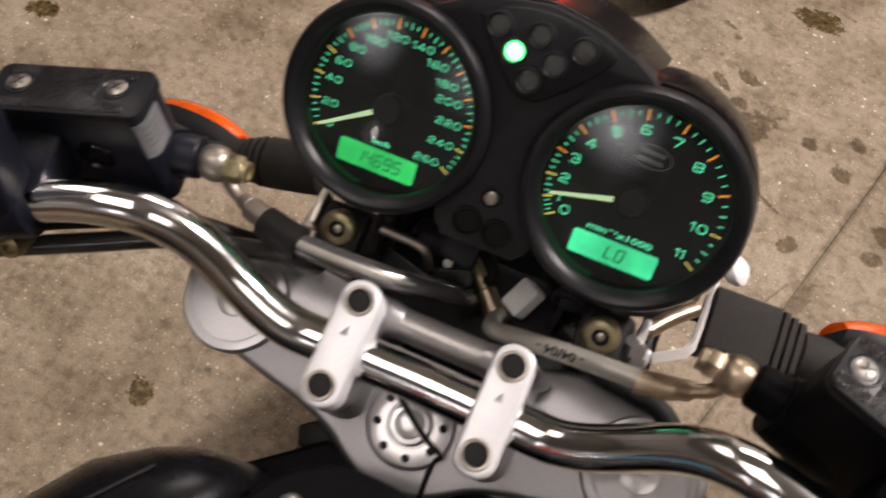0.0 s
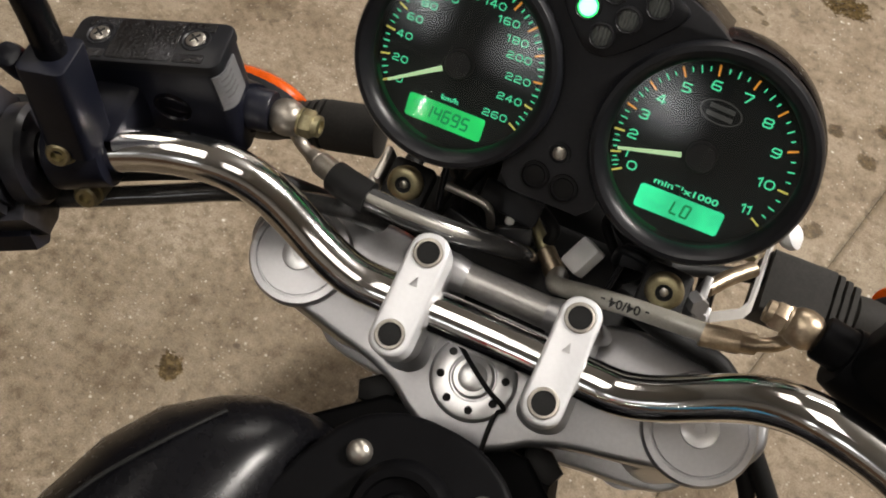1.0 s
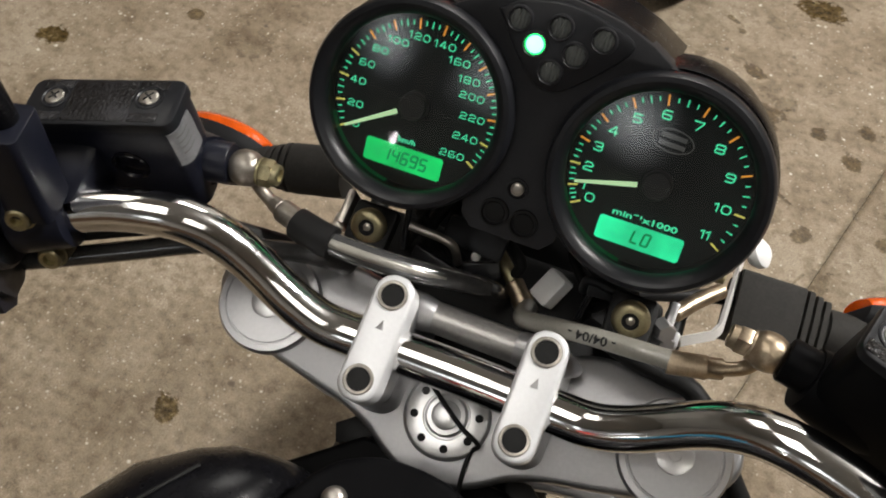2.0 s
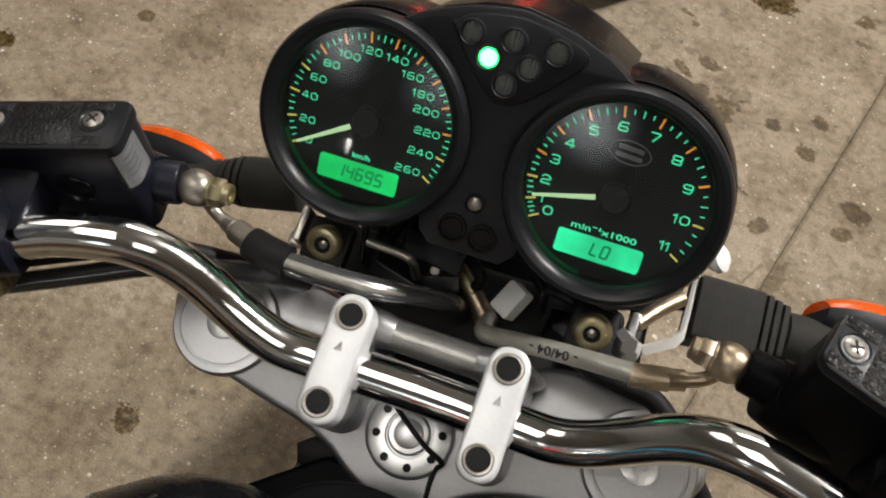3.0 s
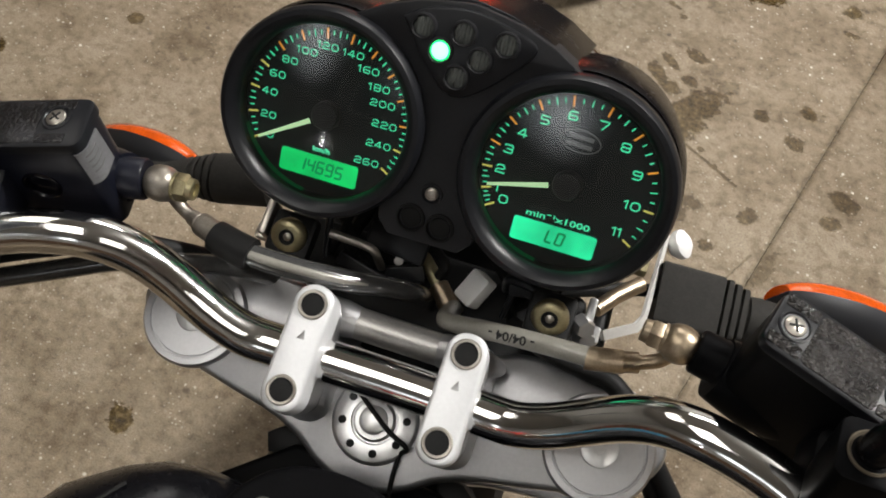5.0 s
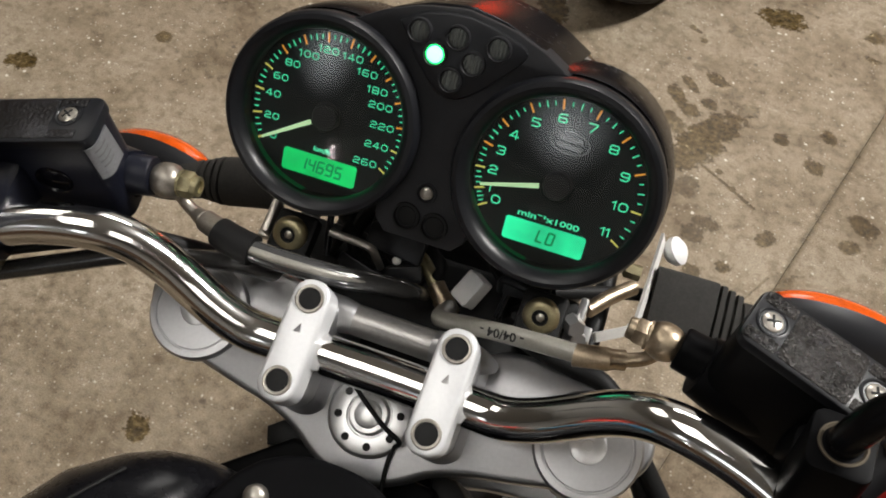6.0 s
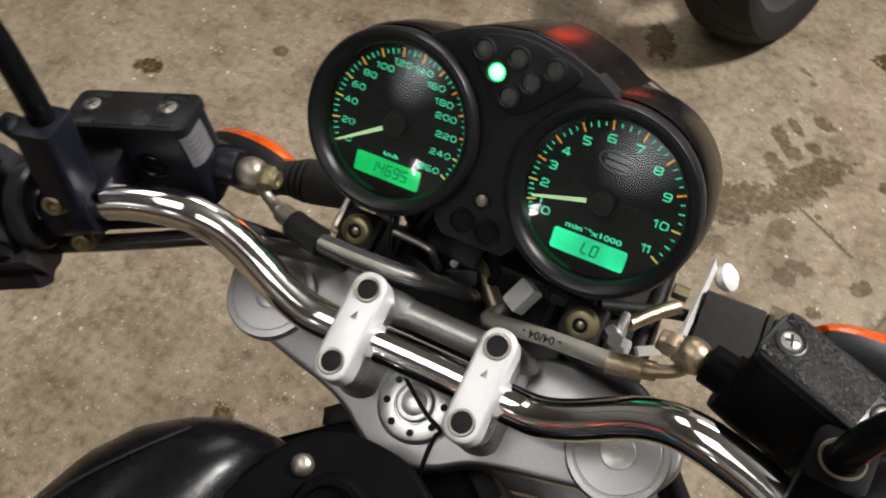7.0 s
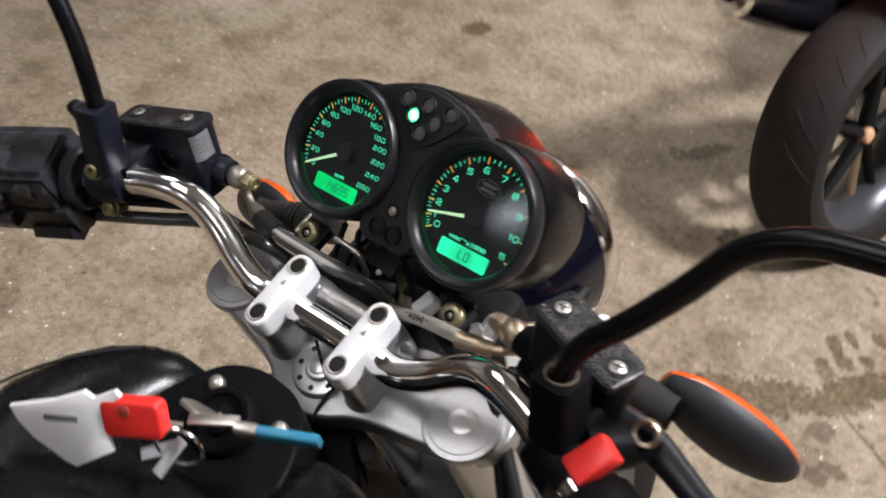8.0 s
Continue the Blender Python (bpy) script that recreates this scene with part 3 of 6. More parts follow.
def batten(x, y, turn, share, long, wide, tilt):
    root = thing("ceiling_lamp", "unseen white fluorescent lamp housing hung below the workshop ceiling", "lamp", (x, y, CEILING), "ceiling lamps")
    root.matrix_basis = pose(x, y, CEILING, 0, tilt, turn)
    FRAMES[root.name] = (root.matrix_basis.copy(), METRE)
    for dy in (-0.3, 0.3):
        bm = tube(BM(), [(0, dy, 0.002), (0, dy, -0.36)], 0.006, 8, 1)
        part("hanger", bm, LAMP_WHITE, root)
    bm = BM()
    box(bm, (0, 0, -0.38), (wide + 0.08, long + 0.1, 0.05), bevel=0.01)
    part("housing", bm, LAMP_WHITE, root)
    for dx in [wide * (k / 4 - 0.375) for k in range(4)]:
        bm = BM()
        tube(bm, [(dx, -long / 2, -0.422), (dx, long / 2, -0.422)], 0.016, 12, 1)
        part("tube", bm, TUBE_GLOW, root, "glowing white tube")
    # the weak uplight is added fill that brightens the ceiling
    for name, dz, flip, much in (("batten_light", -0.445, 0, 1.0), ("batten_uplight", -0.34, 180, 0.12)):
        light = bpy.data.lights.new(name, "AREA")
        light.shape, light.size, light.size_y = "RECTANGLE", wide, long
        light.energy, light.color = LAMP_POWER * share * much, (1.0, 0.965, 0.92) if share > 1 else (1.0, 0.975, 0.94)
        new(name, light).matrix_basis = root.matrix_basis @ pose(0, 0, dz, flip, 0, 0)


def glow_panel(name, x0, x1, z0, z1):
    """An unseen dim glowing panel high on the rear wall, added for dial reflections."""
    bm = BM()
    box(bm, ((x0 + x1) / 2, -6.885, (z0 + z1) / 2), (x1 - x0 + 0.12, 0.03, z1 - z0 + 0.12), bevel=0.005)
    w = plain(name, bm, LAMP_WHITE, "unseen glowing panel high on the rear wall, added for dial sheen")
    bm = BM()
    box(bm, ((x0 + x1) / 2, -6.862, (z0 + z1) / 2), (x1 - x0, 0.016, z1 - z0), bevel=0.003)
    pane = new("pane", finish("pane", bm, SHEEN_GLOW, METRE))
    pane.parent = w


def wall_lamp():
    root = thing("wall_lamp", "small upright tube lamp on the rear wall", "lamp", (-2.25, -6.9, 2.35))
    FRAMES[root.name] = (root.matrix_basis.copy(), METRE)
    part("back_plate", box(BM(), (0, 0.02, 0), (0.12, 0.04, 0.34), bevel=0.01), LAMP_WHITE, root)
    part("tube", tube(BM(), [(0, 0.055, -0.13), (0, 0.055, 0.13)], 0.02, 14, 1), BRIGHT_TUBE, root, "bright white tube")


# ---------------------------------------------------------------- the motorcycle
BIKE = thing("motorcycle", "black naked motorcycle with chrome handlebar, parked on concrete floor", "motorcycle", (0.0, -0.3, 0.0))
FRAMES[BIKE.name] = (STEER, MM)

BAR = [(0, 0, -19), (55, -1, -19), (70, -1.5, -16), (85, 2, -10), (100, 8, -3), (115, 14.5, 7), (130, 18, 17), (145, 17.5, 25), (162, 14, 27.5), (180, 9, 28), (200, 0, 28), (250, -24, 28), (330, -62, 28)]


def handlebar():
    pts = [(-x, y, z) for x, y, z in reversed(BAR[1:])] + BAR
    path = smooth_path(pts, 6)
    for _ in range(14):
        path = [path[0]] + [(a + b * 2 + c) / 4 for a, b, c in zip(path, path[1:], path[2:])] + [path[-1]]
    bm = tube(BM(), path, 11.1, 44, 1)
    return part("handlebar", bm, CHROME, BIKE, "polished chrome tubular handlebar", 60)


def bar_clamp(x):
    m = Matrix.Translation((x, 0, 0))
    bm = BM()
    prism(bm, rounded(20.5, 64.5, 9.4, 8), -17.5, 0, m, 2.2, 3, True)
    cap = part("bar_clamp", bm, CLAMP_PAINT, BIKE, "silver-painted handlebar clamp")
    for y in (-21.7, 21.7):
        bm = BM()
        f = Matrix.Translation((x, y, 0))
        lathe(bm, [(5.6, 0.0), (5.9, 1.0), (7.0, 1.2), (7.5, 0.6), (7.5, -1.0)], f, 32)
        part("bolt_ring", bm, STEEL, cap, "worn steel ring round the bolt")
        bm = BM()
        lathe(bm, [(0, 0.45), (4.6, 0.5), (5.8, 0.3), (5.8, -3)], f, 28)
        part("bolt_plug", bm, DARK_STEEL, cap, "black bolt plug")
    # cast arrow on the cap
    bm = BM()
    prism(bm, [(-2.0, 4), (2.0, 4), (0.6, 9)], -1, 0.4, m, 0.1)
    part("cast_arrow", bm, CAST, cap)
    # lower half and riser, flaring onto the yoke
    bm = BM()
    prism(bm, rounded(21, 60, 10.4, 8), -38, -18.4, m, 0.8)
    levels = [(-64, 15.5, 34), (-56, 14.5, 33), (-48, 12.5, 31), (-38, 10.6, 30)]
    rings = [[bm.verts.new(m @ Vector((px_ * w / 10.25, py_ * l / 32.25, z))) for px_, py_ in rounded(20.5, 64.5, 10.2, 8)] for z, w, l in levels]
    for a, b in zip(rings[:-1], rings[1:]):
        for k in range(len(a)):
            bm.faces.new((a[k], a[(k + 1) % len(a)], b[(k + 1) % len(a)], b[k]))
    part("riser", bm, CAST, BIKE, "cast silver riser under the clamp")
    return cap


def yoke():
    half = [(0, -56), (14, -54), (27, -48), (40, -39.5), (58, -33), (80, -28.5), (105, -23), (122, -19), (137, -10), (146, 2), (147, 14), (141, 27), (127, 36), (106, 39), (84, 39), (64, 38), (48, 32), (34, 20), (18, 14), (0, 13)]
    pts = smooth_path([(x, y, 0) for x, y in half], 4)
    right = [(p.x, p.y) for p in pts]
    out = right + [(-x, y) for x, y in reversed(right[1:-1])]
    bm = prism(BM(), out, -72, -53, Matrix(), 3.5, 3)
    y = part("top_yoke", bm, CAST, BIKE, "cast silver top fork yoke")
    # added black sheet fills the shaded gap in front of the yoke
    bm = box(BM(), (0, 46, -88), (176, 74, 16), Matrix(), 4)
    part("gap_filler", bm, RUBBER, BIKE, "black filler sheet for the dark gap in front of the yoke")
    # stem nut with its ring of holes
    c = Matrix.Translation((0, -20, 0))
    bm = lathe(BM(), [(23.0, -56), (23.0, -50.5), (21.8, -48.6), (21.0, -48.3), (12.6, -48.3), (12.0, -49.6), (11.2, -49.6), (11.0, -46.5), (10.0, -45.4), (7.6, -45.2), (7.2, -44.2), (6.4, -43.8), (0, -43.8)], c, 48)
    nut = part("stem_nut", bm, MACHINED, BIKE, "machined aluminium steering stem nut with drilled ring")
    # dark discs on the ring stand for the shaded holes
    for k in range(8):
        a = 2 * math.pi * (k + 0.35) / 8
        bm = prism(BM(), circle(2.2, 14), -50, -48.1, Matrix.Translation((17 * math.cos(a), -20 + 17 * math.sin(a), 0)))
        part("hole", bm, SHADE_AND_PRINT, nut, "dark disc standing for the shade in a drilled hole")
    for s in (-1, 1):
        f = Matrix.Translation((s * 114, 3, 0))
        bm = lathe(BM(), [(29, -56), (29, -50.5), (27.8, -49), (24.6, -48.9), (24.2, -49.5), (23.4, -49.5), (23.0, -48.8), (0, -48.4)], f, 48)
        cap = part("fork_cap", bm, CAST, BIKE, "flat machined fork cap")
        bm = lathe(BM(), [(9.8, -48.6), (9.6, -48.0), (9.0, -47.8), (3.2, -47.8), (3.0, -48.2), (0, -48.2)], f, 32)
        part("cap_adjuster", bm, MACHINED, cap, "small round adjuster")
    # cross brace between the risers
    bm = tube(BM(), [(-42, 24, -34), (42, 24, -34)], 8.5, 20, 1)
    part("cross_brace", bm, DULL_CAST, BIKE, "cast silver brace behind the handlebar")
    for s in (-1, 1):
        bm = tube(BM(), [(s * 55, 25, -44), (s * 50, 24.5, -38), (s * 40, 24, -33), (s * 30, 24, -33.5), (s * 22, 24, -34)], [3, 6, 10, 10, 8.4], 18, 4)
        part("brace_boss", bm, CAST, BIKE)
    # thin black cable across the nut
    bm = tube(BM(), [(-26, 6, -42), (-12, -8, -41), (9, -22.5, -41.5), (19, -27, -43), (21, -29, -46), (18, -33, -50), (18, -46, -52), (20, -60, -57), (22, -75, -70)], 1.3, 10, 6)
    part("cable", bm, RUBBER, BIKE, "thin black cable over the stem nut")


# ---------------------------------------------------------------- instruments
def text_bm(text, size, m, stretch=1.35, depth=0.12, bold=0.02):
    cu = bpy.data.curves.new("glyphs", "FONT")
    cu.body, cu.size, cu.align_x, cu.align_y, cu.extrude, cu.offset = text, size, "CENTER", "CENTER", depth, bold * size
    cu.resolution_u = 3
    tmp = bpy.data.objects.new("glyphs", cu)
    scene.collection.objects.link(tmp)
    bpy.context.view_layer.update()
    me = bpy.data.meshes.new_from_object(tmp.evaluated_get(bpy.context.evaluated_depsgraph_get()))
    bm = BM()
    bm.from_mesh(me)
    bpy.data.objects.remove(tmp)
    bpy.data.meshes.remove(me)
    bpy.data.curves.remove(cu)
    bmesh.ops.transform(bm, matrix=m @ Matrix.Diagonal((stretch, 1, 1, 1)), verts=bm.verts)
    return bm


SEGMENTS = {"0": "abcdef", "1": "bc", "4": "bcfg", "5": "acdfg", "6": "acdefg", "9": "abcdfg", "L": "def", "O": "abcdef", "8": "abcdefg"}


def seven(bm, ch, m, w=3.2, h=6.0, t=1.05):
    spots = {"a": (0, h / 2, w, t), "g": (0, 0, w, t), "d": (0, -h / 2, w, t), "b": (w / 2, h / 4, t, h / 2), "c": (w / 2, -h / 4, t, h / 2), "f": (-w / 2, h / 4, t, h / 2), "e": (-w / 2, -h / 4, t, h / 2)}
    for s in SEGMENTS[ch]:
        x, y, a, b = spots[s]
        prism(bm, [(x - a / 2, y - b / 2), (x + a / 2, y - b / 2), (x + a / 2, y + b / 2), (x - a / 2, y + b / 2)], 0, 0.08, m)


def stroke(bm, pts, closed, t, m, h):
    # one ribbon of constant width with mitred bends
    n = len(pts)
    rows = []
    for k in range(n):
        p = Vector(pts[k])
        a = Vector(pts[k - 1]) if closed or k else None
        c = Vector(pts[(k + 1) % n]) if closed or k < n - 1 else None
        d1 = (p - a).normalized() if a is not None else (c - p).normalized()
        d2 = (c - p).normalized() if c is not None else d1
        n1, n2 = Vector((-d1.y, d1.x)), Vector((-d2.y, d2.x))
        mid = (n1 + n2).normalized()
        mid *= 0.5 * t / max(0.4, mid.dot(n1))
        rows.append([bm.verts.new(m @ Vector((q.x, q.y, z))) for q in (p + mid, p - mid) for z in (0, h)])
    for k in range(n if closed else n - 1):
        a, c = rows[k], rows[(k + 1) % n]
        bm.faces.new((a[1], a[3], c[3], c[1]))
        bm.faces.new((a[0], a[1], c[1], c[0]))
        bm.faces.new((a[3], a[2], c[2], c[3]))


def wide_digit(bm, ch, m, w, h, t):
    # squarish extended numerals with cut corners
    w, y, k = w - t, (h - t) / 2, 0.22 * h
    full = [(k, -y), (w - k, -y), (w, -y + k), (w, y - k), (w - k, y), (k, y), (0, y - k), (0, -y + k)]
    j = 0.6 * k
    low = [(j, -y), (w - j, -y), (w, -y + j), (w, -j), (w - j, 0), (j, 0), (0, -j), (0, -y + j)]
    high = [(j, 0), (w - j, 0), (w, j), (w, y - j), (w - j, y), (j, y), (0, y - j), (0, j)]
    lines = {
        "0": [(full, True)],
        "1": [([(-0.25 * h, 0.55 * y), (0.12 * h, y), (0.12 * h, -y - t / 2)], False)],
        "2": [([(0, y - k), (k, y), (w - k, y), (w, y - k), (w, j), (w - j, 0), (k, -0.1 * y), (0, -0.5 * y), (0, -y), (w + t / 2, -y)], False)],
        "3": [([(0, y - j), (j, y), (w - j, y), (w, y - j), (w, j), (w - j, 0), (0.3 * w, 0)], False), ([(w - j, 0), (w, -j), (w, -y + j), (w - j, -y), (j, -y), (0, -y + j)], False)],
        "4": [([(w + t / 2, -0.45 * y), (0, -0.45 * y), (0.6 * w, y), (0.72 * w, y), (0.72 * w, -y - t / 2)], False)],
        "5": [([(w, y), (0, y), (0, 0.1 * y), (w - k, 0.1 * y), (w, 0.1 * y - k), (w, -y + k), (w - k, -y), (0, -y)], False)],
        "6": [(low, True), ([(0, -j), (0, y - k), (k, y), (w, y)], False)],
        "7": [([(-t / 2, y), (w, y), (w, 0.7 * y), (0.35 * w, -y - t / 2)], False)],
        "8": [(low, True), (high, True)],
        "9": [(high, True), ([(w, j), (w, -y + k), (w - k, -y), (0, -y)], False)],
    }
    for i, (pts, closed) in enumerate(lines[ch]):
        stroke(bm, pts, closed, t, m @ Matrix.Translation((t / 2, 0, 0)), 0.12 + 0.02 * i)


def gauge(name, label, cx, marks, angles, numerals, minor, needle_at, unit, lcd_text, lcd_mat, lcd_at):
    m = DIAL @ Matrix.Translation((cx, 0, 0))
    bm = lathe(BM(), [(44.0, -9), (44.0, 0.5), (43.0, 2.0), (43.6, 4.4), (45.8, 7.4), (48, 8.6), (50.3, 8.2), (51.7, 6.0), (52.1, 2), (51.6, -4), (50.6, -4.5), (50.2, -20), (47, -46), (40, -54), (0, -56)], m, 80)
    g = part(name, bm, SMOOTH_BLACK, BIKE, label, 30)
    bm = lathe(BM(), [(0, -7.2), (44.2, -7.2), (44.2, -8)], m, 64)
    part("dial_face", bm, DIALFACE, g, "matt black dial face")
    bm = lathe(BM(), [(43.9, -7.1), (43.9, -3.6), (43.7, -3.6), (43.5, -7.1)], m, 96)
    # the backlight leaks out along the lower rim
    ring = [v for v in bm.verts if (m.inverted() @ v.co).y > -16 or (m.inverted() @ v.co).x > -4]
    bmesh.ops.delete(bm, geom=ring, context="VERTS")
    part("rim_glow", bm, GLOW, g, "green glow along the lower rim")
    z = -6.5
    scale = m @ Matrix.Translation((0, -2.0, 0))          # the printed scale sits a little low
    dw, dh, edge = (4.7, 4.5, 35.6) if len(marks[-1]) < 3 else (3.6, 3.5, 36.0)
    for text, a in zip(marks, numerals):
        a = radians(a)
        width = sum(dw * (0.35 if c == "1" else 1.0) for c in text) + 0.95 * len(text) - 0.95
        r = edge - 0.5 * (abs(math.sin(a)) * width + abs(math.cos(a)) * dh)
        # the two topmost three-figure numerals are set a little apart
        apart = 1.1 if text == "140" else 0.0
        f = scale @ Matrix.Translation((r * math.sin(a) - width / 2 + apart, r * math.cos(a), z))
        bm = BM()
        for c in text:
            wide_digit(bm, c, f, dw, dh, 0.66 if len(marks[-1]) < 3 else 0.47)
            f = f @ Matrix.Translation((dw * (0.35 if c == "1" else 1.0) + 0.95, 0, 0))
        part("numeral", bm, GREEN_MARK, g, "green backlit numeral")
    green = BM()
    n = len(angles)
    for i in range(n):
        for k in range(minor if i < n - 1 else 1):
            a = radians(angles[i] + (angles[i + 1] - angles[i]) * k / minor) if i < n - 1 else radians(angles[i])
            f = scale @ Matrix.Rotation(-a, 4, "Z")
            if k:
                r0, r1 = (38.3, 41.6) if 2 * k == minor else (39.0, 41.2)
                prism(green, [(-0.3, r0), (0.3, r0), (0.3, r1), (-0.3, r1)], z, z + 0.15, f)
            else:
                high = n * 0.22 < i < n * 0.8
                bm = prism(BM(), [(-0.45, 37.2), (0.45, 37.2), (0.45, 42.2), (-0.45, 42.2)], z, z + 0.15, f)
                part("tick", bm, ORANGE_MARK if high else YELLOW_MARK, g, "orange scale tick" if high else "yellow scale tick")
    tagged(part("minor_ticks", green, GREEN_MARK, g, "green scale ticks"), kind="stuff")
    f = m @ Matrix.Translation((lcd_at[0], lcd_at[1], z))
    bm = prism(BM(), rounded(41.5, 12, 1.5, 3), 0, 0.2, f)
    lcd = part("lcd_window", bm, lcd_mat, g, "lit green display window")
    bm = BM()
    for k, ch in enumerate(lcd_text):
        seven(bm, ch, f @ Matrix.Translation(((k - (len(lcd_text) - 1) / 2) * 5.0 + 1, 0, 0.22)) @ Matrix(((1, 0.12, 0, 0), (0, 1, 0, 0), (0, 0, 1, 0), (0, 0, 0, 1))))
    part("lcd_digits", bm, LCD_INK, lcd, "dark green display segments")
    part("unit_text", text_bm(unit, 3.6 if "km" in unit else 4.2, m @ Matrix.Translation((lcd_at[0], lcd_at[1] + 9.2, z)), 1.3 if "km" in unit else 1.6), GREEN_MARK, g, "green backlit unit lettering")
    a = radians(needle_at)
    f = scale @ Matrix.Rotation(-a, 4, "Z")
    bm = prism(BM(), [(-1.25, 9), (1.25, 9), (0.65, 38.5), (-0.65, 38.5)], -4.2, -3.4, f, 0.2)
    part("needle", bm, NEEDLE, g, "pale glowing needle")
    bm = lathe(BM(), [(7.2, z), (7.0, -2.4), (6.4, -1.5), (0, -1.3)], scale, 40)
    part("needle_hub", bm, HUB_GREY, g, "black needle hub")
    bm = lathe(BM(), [(0, 4.9), (20, 4.5), (43.3, 3.2)], m, 64)
    gl = part("glass", bm, GLASS, g, "clear domed dial glass")
    if gl.data.polygons[0].normal.dot(DIAL.to_3x3() @ Vector((0, 0, 1))) < 0:
        gl.data.flip_normals()
    gl.visible_shadow = False
    return g, m, z


def instruments():
    speed = ["0", "20", "40", "60", "80", "100", "120", "140", "160", "180", "200", "220", "240", "260"]
    ticks = [-120.8 + 18.55 * k for k in range(14)]
    sa = [-123, -105, -83.5, -65.5, -47.5, -28.5, -9, 12, 32, 50, 64.5, 84.5, 105, 126.5]
    gauge("speedometer", "round speedometer with green backlit scale and black bezel", -61.5, speed, ticks, sa, 4, -121, "km/h", "14695", LCD, (0.0, -30))
    rev = ["0", "1", "2", "3", "4", "5", "6", "7", "8", "9", "10", "11"]
    ticks = [-121, -108.5, -93, -75, -55.3, -33.4, -11, 14.4, 39.5, 65.6, 93.2, 120.5]
    ra = [-120, -109, -93, -74.5, -56, -34, -10.7, 15.2, 40.7, 66, 92.7, 119]
    g, m, z = gauge("rev_counter", "round rev counter with green backlit scale and black bezel", 61.5, rev, ticks, ra, 4, -105, "min\u207b\u00b9x1000", "LO", LCD_PALE, (0.0, -30))
    f = m @ Matrix.Translation((0.2, 19.6, z)) @ Matrix.Rotation(radians(-3), 4, "Z")
    bm = BM()
    outer = circle(1, 32)
    vo = [[bm.verts.new(f @ Vector((x * a, y * c, h))) for x, y in outer] for a, c, h in ((10.0, 5.6, 0), (10.0, 5.6, 0.1), (9.4, 5.0, 0.1), (9.4, 5.0, 0))]
    for a, c in zip(vo[:-1], vo[1:]):
        for k in range(32):
            bm.faces.new((a[k], a[(k + 1) % 32], c[(k + 1) % 32], c[k]))
    oval = part("maker_oval", bm, SILVER_MARK, g, "faint grey printed oval ring")
    bm = BM()
    for y, w in ((1.9, 12.0), (-1.9, 12.5)):
        box(bm, (0, y, 0.05), (w, 2.2, 0.1), f, 0.02)
    part("maker_bars", bm, SILVER_MARK, oval, "faint grey printed bars")
    # carrier plate between the dials, cut out round the bezels
    shape = [(68.5, 2), (65.5, 22), (59, 40), (50, 56), (44, 46), (20, 40), (-30, 26), (-44, 24), (-50, 18)]
    ys = [68.5 - 118.5 * k / 60 for k in range(61)]
    right = []
    for y in ys:
        w = float(np.interp(-y, [-a for a, _ in shape], [w for _, w in shape]))
        if abs(y) < 51.0:
            w = min(w, 61.5 - math.sqrt(51.0 ** 2 - y * y))
        right.append((w, y))
    bm = prism(BM(), [(-x, y) for x, y in reversed(right)] + right, -16, 1.0, DIAL, 0.8)
    plate = part("dial_carrier", bm, BLACK_PLASTIC, BIKE, "matt black plastic carrier between the dials")
    # raised lamp panel
    pts = [(-31, 56), (-20, 62.5), (0, 66), (20, 62.5), (33, 56), (22, 41), (8, 28.5), (0, 26), (-8, 28.5), (-20, 41)]
    pp = [(p.x, p.y) for p in smooth_path([(x, y, 0) for x, y in pts + pts[:1]], 4)][:-1]
    bm = prism(BM(), pp, 0, 2.6, DIAL, 1.2)
    panel = part("lamp_panel", bm, SMOOTH_BLACK, BIKE, "black warning lamp panel")
    for x, y, on in ((-20.2, 54, 0), (-10.6, 45, 1), (-1.2, 55.2, 0), (8.4, 45.2, 0), (19, 55, 0), (-0.5, 35, 0)):
        f = DIAL @ Matrix.Translation((x, y, 0))
        bm = lathe(BM(), [(6.3, 2.5), (6.1, 4.4), (5.4, 4.6), (5.0, 4.2), (4.9, 1)], f, 28)
        part("lamp_socket", bm, BLACK_PLASTIC, panel)
        bm = lathe(BM(), [(4.9, 2.2), (4.6, 2.8), (4.0, 3.0), (3.4, 3.2), (2.8, 3.3), (2.1, 3.36), (1.4, 3.4), (0.7, 3.4), (0, 3.4)], f, 40)
        if not on:
            inv = f.inverted()
            for vert in bm.verts:
                x = (inv @ vert.co).x
                vert.co += f.to_3x3() @ Vector((0, 0, 0.32 * math.cos(2 * math.pi * x / 1.7)))
        lens = part("warning_lamp", bm, LAMP_ON if on else LAMP_OFF, panel, "lit green neutral lamp" if on else "unlit smoked lamp")
        if on:
            part("lamp_core", lathe(BM(), [(4.0, 3.05), (3.0, 3.5), (0, 3.75)], f, 20), LAMP_CORE, lens, "white-hot centre of the lamp")
    f = DIAL @ Matrix.Translation((0, -23.5, 0))
    bm = lathe(BM(), [(5.6, 1.2), (5.4, 2.4), (4.6, 2.4), (4.2, 1.0), (0, 1.0)], f, 28)
    part("led_socket", bm, BLACK_PLASTIC, plate)
    bm = lathe(BM(), [(3.4, 1.0), (3.3, 2.2), (2.2, 3.0), (2.0, 2.6), (0, 3.2)], f, 18)
    part("status_led", bm, STEEL, plate, "small clear unlit led")
    for x, y in ((-7.8, -38.2), (7.5, -39.4)):
        f = DIAL @ Matrix.Translation((x, y, 0))
        bm = lathe(BM(), [(7.4, 0.9), (7.2, 2.8), (6.3, 3.0), (5.9, 0.6), (5.6, 0.4), (5.0, 1.6), (0, 1.9)], f, 32)
        part("button", bm, RUBBER, plate, "round black rubber button")


